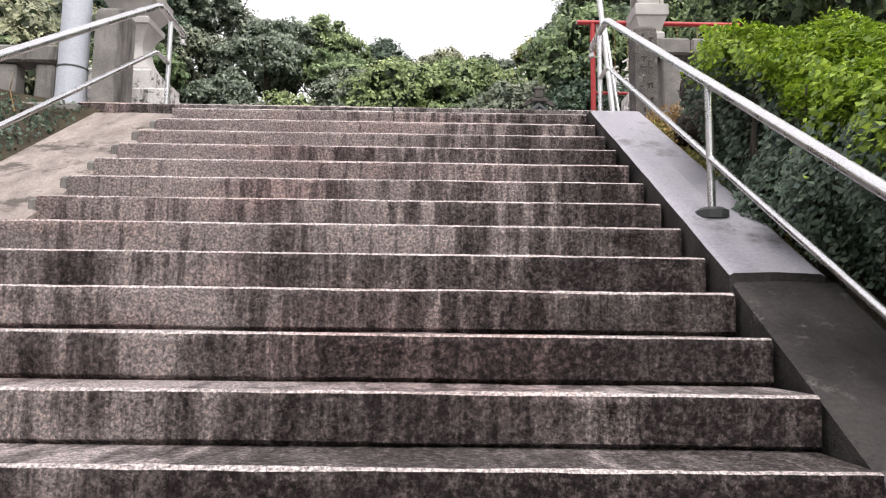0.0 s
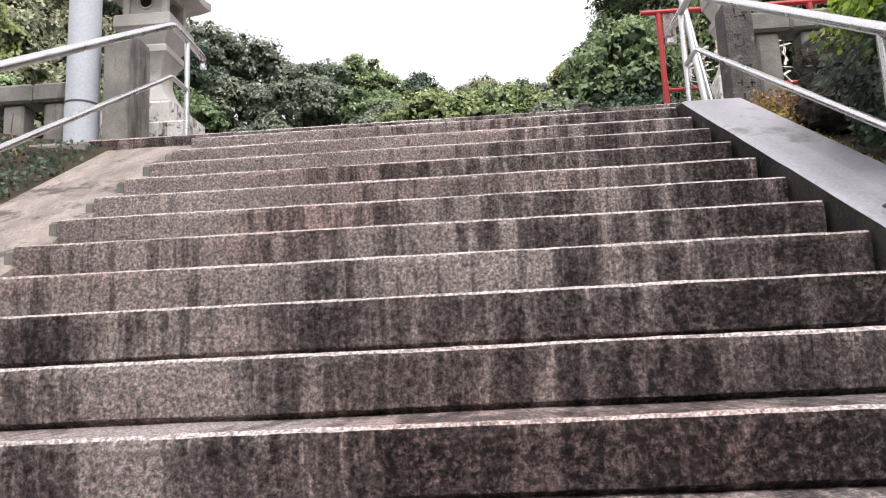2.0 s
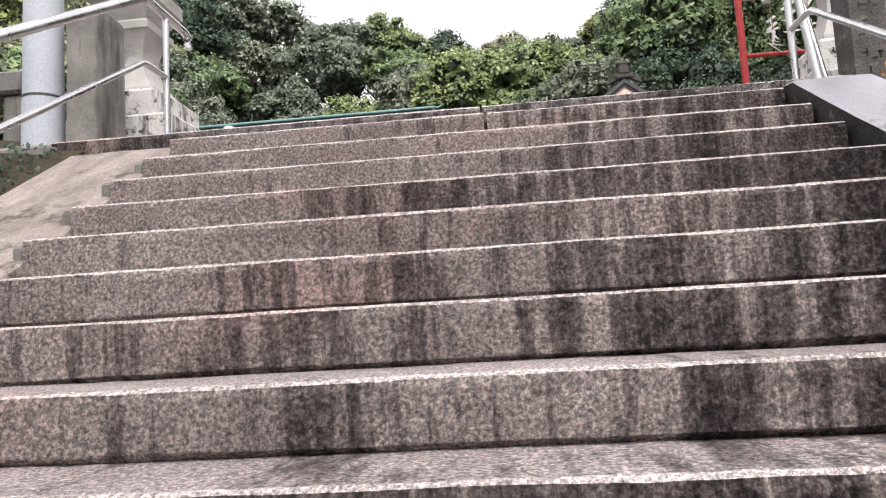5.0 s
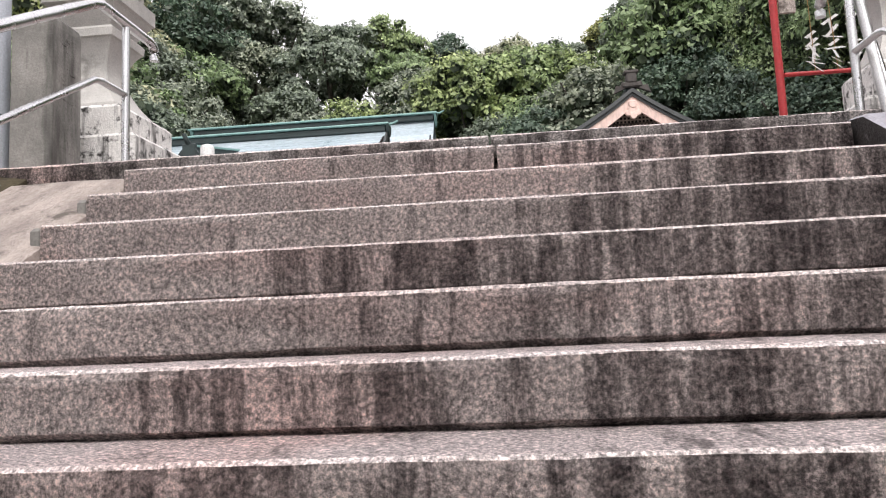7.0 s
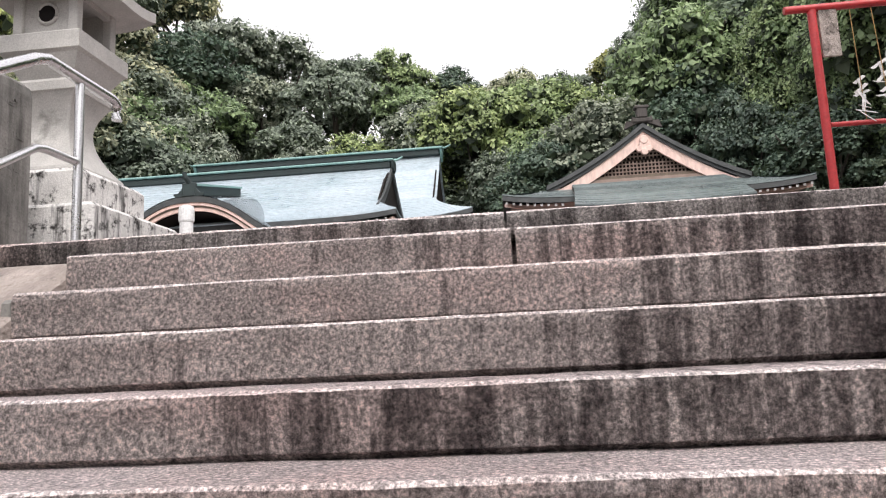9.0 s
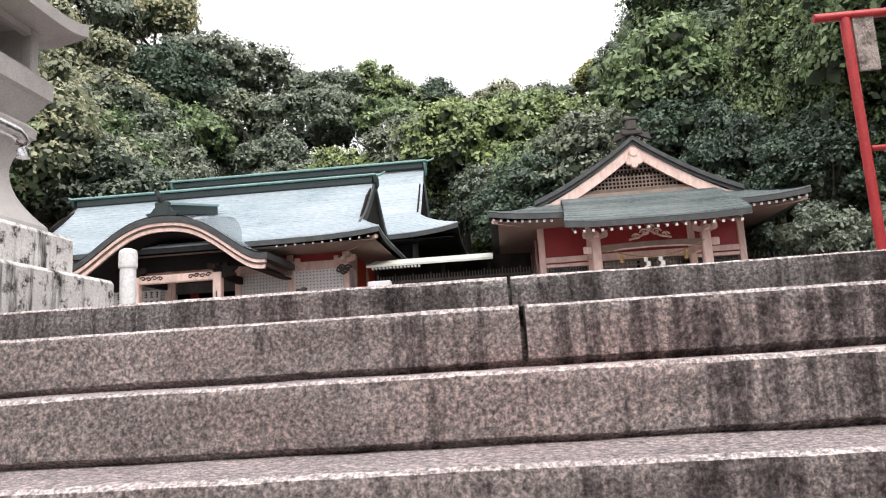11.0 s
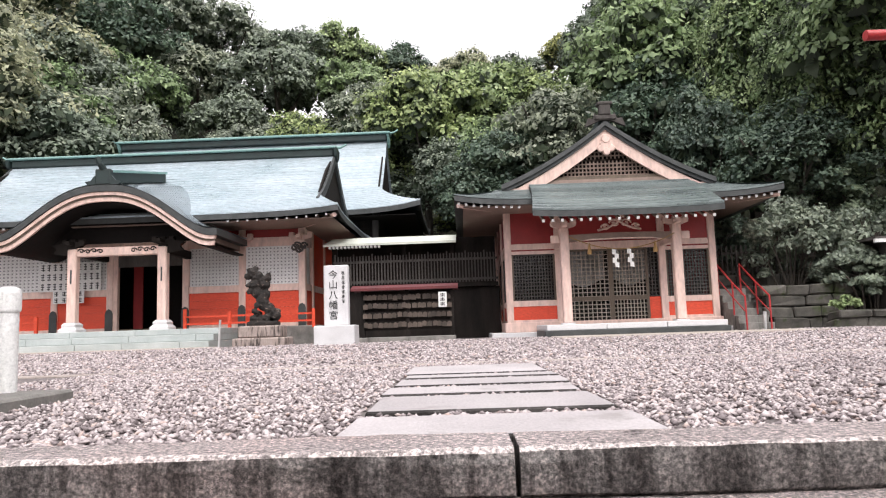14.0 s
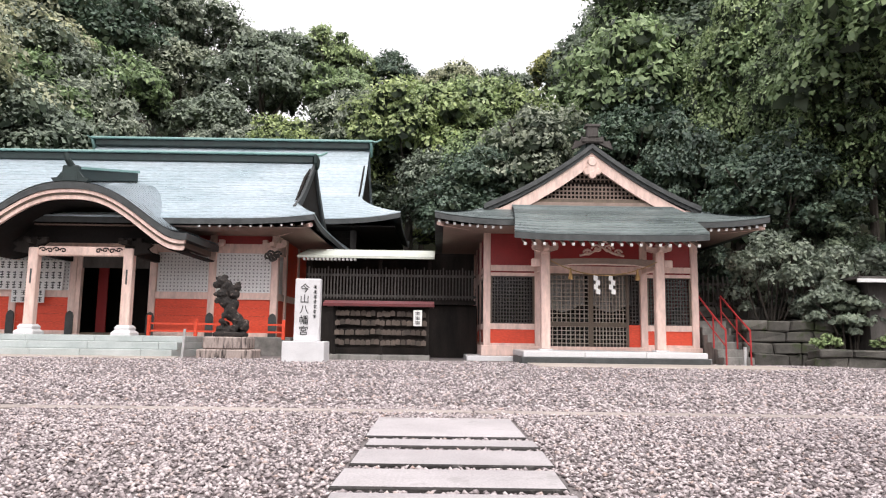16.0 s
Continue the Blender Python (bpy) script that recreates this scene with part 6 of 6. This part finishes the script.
def guardian_statue():
    p = thing("statue_pedestal", (-5.35, 15.1, GROUND), "rough stone pedestal with dark vertical streaks", "pedestal")
    part("lower_block", boxed(-5.96, -4.74, 14.75, 15.6, GROUND - 0.05, 0.288, bevel=0.03), STREAKY, p)
    part("upper_block", boxed(-5.85, -4.85, 14.82, 15.45, 0.29, 0.563, bevel=0.03), STREAKY, p)
    bm = bmesh.new()
    # (along, across, up, radius) from the foot of the figure
    lumps = [(-0.25, 0, 1.17, 0.12), (-0.35, -0.02, 1.09, 0.07), (-0.31, 0, 1.24, 0.06), (-0.18, 0, 1.25, 0.07), (-0.12, 0, 1.08, 0.12), (0.10, 0.02, 1.03, 0.09), (0.12, 0.02, 1.12, 0.06), (-0.19, -0.02, 0.90, 0.12), (0.04, 0.02, 0.89, 0.12), (-0.05, 0, 1.0, 0.10),
             (-0.32, -0.08, 0.88, 0.06), (-0.30, -0.08, 0.74, 0.06), (-0.13, 0, 0.70, 0.13), (0.04, 0.02, 0.66, 0.12), (-0.02, 0, 0.52, 0.13), (0.02, 0.02, 0.42, 0.14), (-0.13, -0.08, 0.40, 0.07), (-0.16, -0.10, 0.26, 0.065), (-0.2, -0.10, 0.10, 0.09), (-0.12, 0.12, 0.22, 0.07), (-0.14, 0.12, 0.10, 0.08),
             (0.14, 0.02, 0.31, 0.13), (0.25, 0, 0.24, 0.11), (0.32, -0.02, 0.15, 0.10), (0.12, -0.1, 0.11, 0.07), (0.20, 0.12, 0.12, 0.08), (0.36, 0.0, 0.27, 0.05), (0.0, 0, 0.06, 0.13)]
    for x, y, z, r in lumps:
        bmesh.ops.create_icosphere(bm, subdivisions=3, radius=r * 1.06, matrix=Matrix.Translation((FX + x, 15.1 + y, FZ + z)))
    for v in bm.verts:
        v.co += v.normal * (0.035 * noise.noise(v.co * 14) + 0.02 * noise.noise(v.co * 31))
    box(bm, FX - 0.34, FX + 0.36, 14.9, 15.32, FZ - 0.07, FZ + 0.03, 0.02)
    lion = tagged(part("guardian_lion_statue", bm, LIONSTONE), "dark lichen-covered stone guardian lion on its pedestal", "statue")
    skin = lion.modifiers.new("skin", "REMESH")
    skin.mode, skin.voxel_size = "VOXEL", 0.022
    q = thing("bollard", (-6.22, 14.6, GROUND), "thin pale metal post before the steps", "post")
    part("shaft", tubed([(-6.2, 14.6, GROUND), (-6.17, 14.6, 0.72)], 0.028, 10), RAILPAINT, q, smooth=True)


guardian_statue()


for nm, x0, x1, y0, y1, lab in (("apron_east", 1.2, 6.3, 12.35, 13.95, "worn beige concrete apron before the small hall"), ("apron_west", -13.0, -6.3, 13.95, 14.87, "worn beige concrete apron before the hall steps")):
    setting(nm, boxed(x0, x1, y0, y1, GROUND - 0.05, GROUND + 0.03, bevel=0.01), APRON, label=lab)


def low_red_fence():
    f = thing("low_red_fence", (-6.2, 16.6, 0.5), "low vermilion railing along the veranda", "railing")
    y = 16.55
    for x in (-7.75, -6.6, -5.5, -4.45):
        part("baluster", boxed(x - 0.04, x + 0.04, y - 0.04, y + 0.04, 0.50, 1.06 if x < -7 else 0.98, bevel=0.01), VERMIL, f)
    for z in (0.68, 0.86):
        part("bar", boxed(-7.71, -4.49, y - 0.022, y + 0.022, z - 0.022, z + 0.022), VERMIL, f)
    g = thing("low_red_fence", (-12.0, 16.6, 0.5), "low vermilion railing along the veranda", "railing")
    for x in (-13.6, -12.6, -11.6):
        part("baluster", boxed(x - 0.04, x + 0.04, y - 0.04, y + 0.04, 0.50, 1.0, bevel=0.01), VERMIL, g)
    for z in (0.68, 0.86):
        part("bar", boxed(-13.56, -11.64, y - 0.022, y + 0.022, z - 0.022, z + 0.022), VERMIL, g)


low_red_fence()


def notice(x0, x1, z0, z1, y, label, cols, rows):
    n = thing("notice_board", ((x0 + x1) / 2, y, z0), label, "notice", "notices on the hall")
    part("board", boxed(x0, x1, y - 0.02, y, z0, z1), PAPER, n)
    r = random.Random(int(x0 * 10))
    w, h = (x1 - x0) / cols, (z1 - z0) / rows
    for i in range(cols):
        for j in range(rows):
            cx, cz = x0 + (i + 0.5) * w, z0 + (j + 0.5) * h
            bm = bmesh.new()
            for k in range(3):
                box(bm, cx - w * 0.3, cx + w * r.uniform(0.1, 0.3), y - 0.0235, y - 0.0205, cz - h * 0.3 + h * 0.25 * k, cz - h * 0.3 + h * (0.25 * k + 0.1))
            box(bm, cx - w * 0.06, cx + w * 0.06, y - 0.0236, y - 0.0206, cz - h * 0.36, cz + h * 0.36)
            part("character", bm, INK, n)


notice(-11.7, -10.85, 1.36, 1.7, 17.44, "white notice with two rows of black writing", 4, 2)
notice(-12.1, -10.43, 1.69, 2.47, 17.5, "wide white notice board with columns of small writing", 10, 3)


def plaque_rack():
    t = thing("votive_plaque_rack", (-2.0, 15.5, GROUND), "dark rack hung with rows of wooden votive plaques", "rack")
    part("base", boxed(-3.2, -0.85, 15.2, 16.0, GROUND - 0.05, 0.2, bevel=0.015), OLDSTONE, t)
    for x in (-3.05, -1.98, -0.92):
        part("upright", boxed(x - 0.04, x + 0.04, 15.5, 15.6, 0.2, 1.30), DARKWOOD, t)
    part("back_board", boxed(-3.1, -0.88, 15.62, 15.66, 0.36, 1.3), DARKWOOD, t)
    bm = bmesh.new()
    slab(bm, [(15.28, 1.30), (15.28, 1.36), (15.6, 1.44), (16.0, 1.36), (16.0, 1.30), (15.6, 1.38)], "x", -3.3, -0.76)
    part("roof", bm, RUSTRED, t, "maroon roof beam")
    for z in (0.55, 0.78, 1.0, 1.2):
        part("bar", boxed(-3.05, -0.92, 15.47, 15.495, z - 0.012, z + 0.012), DARKWOOD, t)
    bm = bmesh.new()
    slab(bm, [(-0.055, -0.1), (0.055, -0.1), (0.055, 0), (0.0, 0.03), (-0.055, 0)], "y", -0.012, 0)
    me = mesh_of("plaque", bm, PLAQUE)
    r = random.Random(6)
    for row, z in enumerate((0.53, 0.76, 0.98, 1.18)):
        for k in range(18):
            shared("plaque", me, t, (-2.98 + k * 0.117 + r.uniform(-0.02, 0.02), 15.468 - 0.006 * (k % 3), z + r.uniform(-0.02, 0.01)), (0, r.uniform(-0.12, 0.12), 0))
    n = thing("hanging_sign", (-1.12, 15.3, 0.9), "small white hanging sign with dark writing", "sign")
    part("board", boxed(-1.23, -1.03, 15.24, 15.26, 0.86, 1.22, bevel=0.008), PAPER, n)
    bm = bmesh.new()
    for k in range(3):
        for j in range(4):
            box(bm, -1.18, -1.08, 15.236, 15.2395, 0.9 + 0.105 * k + 0.02 * j, 0.91 + 0.105 * k + 0.02 * j)
        box(bm, -1.137, -1.123, 15.2355, 15.239, 0.9 + 0.105 * k, 0.98 + 0.105 * k)
    part("writing", bm, INK, n)


PLAQUE = surface("votive_wood", (0.06, 0.045, 0.036), (0.13, 0.10, 0.08), 0.7, 4, 40, 0.1, 0.001, vary=0.35)
plaque_rack()


def gallery():
    g = thing("fenced_gallery", (-2.0, 17.5, GROUND), "grey weathered picket gallery with pale lean-to roof", "gallery")
    part("rubble_wall", boxed(-4.1, 0.35, 17.6, 18.2, GROUND - 0.1, 1.45, bevel=0.02), DARKWOOD, g)
    for k in range(52):
        x = -4.05 + 0.0835 * k
        part("picket", boxed(x - 0.017, x + 0.017, 17.48, 17.51, 1.58, 2.36 if k % 6 else 2.42), GREYWOOD, g)
    for z in (1.66, 2.2):
        part("fence_rail", boxed(-4.1, 0.3, 17.512, 17.55, z - 0.03, z + 0.03), GREYWOOD, g)
    part("floor_beam", boxed(-4.1, 0.3, 17.42, 17.62, 1.46, 1.56), DARKWOOD, g)
    for x in (-4.05, -2.2, -0.9):
        part("gallery_post", boxed(x - 0.05, x + 0.05, 17.56, 17.66, 1.56, 2.62), DARKWOOD, g)
    bm = bmesh.new()
    slab(bm, [(17.1, 2.60), (17.1, 2.66), (18.6, 3.0), (18.6, 2.94)], "x", -4.3, -0.78)
    part("roof", bm, PALEROOF, g, "pale sheet roof")
    bm = bmesh.new()
    slab(bm, [(18.4, 0.1), (18.4, 2.9), (18.5, 2.9), (18.5, 0.1)], "x", -4.3, 0.3)
    part("back_wall", bm, DARKWOOD, g)
    for k in range(14):
        part("rafter_end", boxed(-4.15 + 0.1 * k, -4.10 + 0.1 * k, 17.12, 17.3, 2.545, 2.595), WHITE, g)


PALEROOF = surface("pale_sheet_roof", (0.55, 0.58, 0.50), (0.68, 0.70, 0.62), 0.5, 3, 40, 0.1, 0.002)
gallery()


def side_stairs():
    s = thing("side_stairs", (6.05, 16.0, GROUND), "narrow dark stone steps beside the hall", "steps")
    for k in range(6):
        part("step_stone", boxed(5.72, 6.42, 15.0 + 0.3 * k, 15.34 + 0.3 * k, GROUND - 0.05, GROUND + 0.17 * (k + 1), bevel=0.012), OLDSTONE, s)
    r = thing("red_handrail", (6.3, 15.5, GROUND), "thin red steel handrail with posts", "handrail")
    for x in (5.75, 6.30):
        for y, z in ((14.9, 0.09), (15.6, 0.45), (16.5, 0.95)):
            part("post", tubed([(x, y, z), (x, y, z + 0.78)], 0.02, 8), REDPOST, r)
        part("top_bar", tubed([(x, 14.9, 0.86), (x, 15.6, 1.22), (x, 16.5, 1.72)], 0.02, 8), REDPOST, r)
        part("lower_bar", tubed([(x, 14.9, 0.5), (x, 15.6, 0.86), (x, 16.5, 1.36)], 0.014, 8), REDPOST, r)
    b = thing("bollard", (6.0, 14.55, GROUND), "short pale post by the side steps", "post")
    part("shaft", tubed([(6.0, 14.55, GROUND), (6.02, 14.55, 0.5)], 0.035, 10), RAILPAINT, b)


side_stairs()


def rubble(name, label, x0, x1, y, z0, rows, seed, depth=0.5):
    """A dry-laid wall of uneven blocks."""
    w = thing(name, ((x0 + x1) / 2, y, z0), label, "stone wall", kind="structure")
    r = random.Random(seed)
    z = z0
    for hgt in rows:
        x = x0 + r.uniform(-0.15, 0.05)
        while x < x1:
            l = r.uniform(0.28, 0.9)
            bm = boxed(x, x + l - 0.015, y + r.uniform(-0.05, 0.03), y + depth, z, z + hgt - 0.01, bevel=0.03)
            for v in bm.verts:
                v.co += Vector((noise.noise(v.co * 3 + Vector((seed, 0, 0))), noise.noise(v.co * 3 + Vector((0, seed, 0))), noise.noise(v.co * 3))) * 0.085
            part("stone", bm, MOSSWALL, w)
            x += l
        z += hgt


rubble("retaining_wall", "grey retaining wall of uneven field stones", 6.5, 8.2, 15.4, GROUND - 0.05, (0.3, 0.28, 0.26, 0.24), 2)
rubble("low_stone_edging", "low weathered stone edging before the shrubs", 7.5, 13.0, 14.4, GROUND - 0.05, (0.24, 0.2), 5)
rubble("upper_terrace_wall", "mossy terrace wall behind the side steps", 5.6, 9.5, 17.2, GROUND, (0.4, 0.35, 0.35, 0.3), 7)
fence = thing("picket_fence", (6.6, 17.6, 1.4), "old grey picket fence on the terrace", "fence")
for k in range(22):
    part("picket", boxed(5.75 + 0.13 * k, 5.79 + 0.13 * k, 17.58, 17.61, 1.4, 2.3), GREYWOOD, fence)
for z in (1.6, 2.1):
    part("rail", boxed(5.7, 8.6, 17.612, 17.65, z - 0.03, z + 0.03), GREYWOOD, fence)


def shrub(x, y, z, rx, ry, rz, n, size, mat, seed, label):
    p, nrm = crown_points(seed, 46, n // 46, 0.9)
    t = leaf_cloud("shrub", label, "shrub", p * np.array([rx, ry, rz]) + np.array([x, y, z]), nrm, size, mat, seed, (x, y, z - rz))
    bm = bmesh.new()
    r = random.Random(seed)
    for k in range(9):
        tube(bm, [(x + r.uniform(-0.2, 0.2), y, z - rz - 0.3), (x + r.uniform(-0.5, 0.5) * rx, y + r.uniform(-0.4, 0.4) * ry, z), (x + r.uniform(-0.8, 0.8) * rx, y + r.uniform(-0.6, 0.6) * ry, z + 0.5 * rz)], 0.03, 5, 0.01)
    part("stem_tangle", bm, BARK, t)


for k, (x, y, z, rx, ry, rz, m) in enumerate(((7.6, 16.6, 2.1, 1.3, 1.1, 1.5, LEAF_MID), (9.2, 16.0, 1.9, 1.5, 1.2, 1.6, LEAF_MID), (11.0, 15.8, 1.9, 1.6, 1.3, 1.7, LEAF_DARK), (8.7, 15.3, 1.2, 1.1, 0.7, 0.9, LEAF_MID), (10.4, 15.2, 1.1, 1.2, 0.7, 0.9, LEAF_MID), (6.9, 18.6, 2.6, 1.2, 1.0, 1.2, LEAF_DARK), (12.5, 16.5, 2.2, 1.6, 1.4, 1.9, LEAF_MID), (9.6, 17.6, 3.4, 1.7, 1.3, 1.5, LEAF_DARK), (8.0, 14.85, 0.62, 0.35, 0.25, 0.25, LEAF_LIGHT), (9.3, 14.8, 0.6, 0.45, 0.25, 0.25, LEAF_LIGHT))):
    shrub(x, y, z, rx, ry, rz, 6400 if rz > 0.5 else 900, 0.062 if rz > 0.5 else 0.05, m, 60 + k, "dense dark green shrub above the stone wall" if rz > 0.5 else "small fresh green plant on the stone edging")
shed = thing("shed_eave", (9.6, 14.6, 1.95), "pale eave edge of a small shed in the shrubs", "shed")
part("fascia", boxed(8.55, 10.6, 14.5, 14.56, 1.95, 2.03), WHITE, shed)
part("roof", boxed(8.6, 10.6, 14.56, 16.0, 2.03, 2.09), GREYWOOD, shed)
part("wall", boxed(9.0, 10.5, 14.9, 15.9, 0.1, 2.03), GREYWOOD, shed)


# ---- gravel: stones of the court ----
def gravel(name, x0, x1, y0, y1, per_m2, size, seed, keep=None):
    r = np.random.default_rng(seed)
    n = int((x1 - x0) * (y1 - y0) * per_m2)
    x, y = r.uniform(x0, x1, n), r.uniform(y0, y1, n)
    ok = ~((x > -1.035) & (x < -0.17) & (y < 3.74) & (np.searchsorted(np.array([(a - 0.02, b) for a, b in SLABS]).ravel(), y) % 2 == 1))
    ok &= ~((y > 4.13) & (y < 4.26))
    ok &= ~((x > 1.2) & (x < 6.3) & (y > 12.3 + 0.12 * np.sin(x * 3)) & (y < 14.0))
    ok &= ~((x < -6.3) & (y > 13.9 + 0.08 * np.sin(x * 2)))
    if keep is not None:
        ok &= keep(x, y)
    x, y = x[ok], y[ok]
    n = len(x)
    base = np.array([(1, 0, 0), (0.2, 0.95, 0.1), (-0.9, 0.25, 0), (-0.1, -1, -0.1), (0.1, 0.1, 0.8), (0, 0, -0.8)])
    s = size * r.uniform(0.55, 1.5, n)
    a = r.uniform(0, 2 * np.pi, n)
    v = base[None] * (1 + r.uniform(-0.35, 0.35, (n, 6, 1))) * s[:, None, None] * np.stack([np.ones(n), r.uniform(0.55, 0.95, n), r.uniform(0.4, 0.75, n)], 1)[:, None, :]
    ca, sa = np.cos(a)[:, None], np.sin(a)[:, None]
    tilt = r.normal(0, 0.35, (n, 1))
    vx, vy, vz = v[:, :, 0], v[:, :, 1], v[:, :, 2] + v[:, :, 0] * tilt
    co = np.stack([x[:, None] + vx * ca - vy * sa, y[:, None] + vx * sa + vy * ca, GROUND + 0.004 + (s * r.uniform(0.0, 0.55, n))[:, None] + vz], 2).reshape(-1, 3)
    tri = np.array([(0, 1, 4), (1, 2, 4), (2, 3, 4), (3, 0, 4), (1, 0, 5), (2, 1, 5), (3, 2, 5), (0, 3, 5)])
    idx = (tri[None] + 6 * np.arange(n)[:, None, None]).reshape(-1)
    me = bpy.data.meshes.new(name)
    me.vertices.add(6 * n)
    me.vertices.foreach_set("co", co.astype(np.float32).ravel())
    me.loops.add(24 * n)
    me.loops.foreach_set("vertex_index", idx.astype(np.int32))
    me.polygons.add(8 * n)
    me.polygons.foreach_set("loop_start", np.arange(0, 24 * n, 3, dtype=np.int32))
    me.update(calc_edges=True)
    me.materials.append(PEBBLE)
    return tagged(new(name, me), "grey and white crushed gravel of the court", "gravel", "", "stuff")


PEBBLE, pnt, pb, pco = material("mixed_gravel")
pg = pnt.nodes.new("ShaderNodeNewGeometry")
pcol = ramp(pnt, pg.outputs["Random Per Island"], [(0.0, (0.15, 0.125, 0.128)), (0.3, (0.34, 0.29, 0.292)), (0.6, (0.49, 0.425, 0.425)), (0.85, (0.64, 0.57, 0.57)), (1.0, (0.48, 0.36, 0.32))])
pn = noise_tex(pnt, pco, 90, 3, 0.7)
pnt.links.new(mixc(pnt, 0.5, pcol, ramp(pnt, pn, [(0.3, (0.6, 0.6, 0.6)), (0.7, (1.3, 1.3, 1.3))]), "MULTIPLY"), pb.inputs["Base Color"])
pb.inputs["Roughness"].default_value = 0.8
gravel("gravel_near", -3.6, 3.2, 0.465, 4.6, 2500, 0.0126, 31, lambda x, y: (np.abs(x + 0.6) < 0.9 + 0.62 * (y + 1.2)))
gravel("gravel_middle", -6.5, 5.5, 4.35, 8.0, 560, 0.0185, 32)
gravel("gravel_far", -11.0, 8.0, 8.0, 14.6, 180, 0.023, 33)
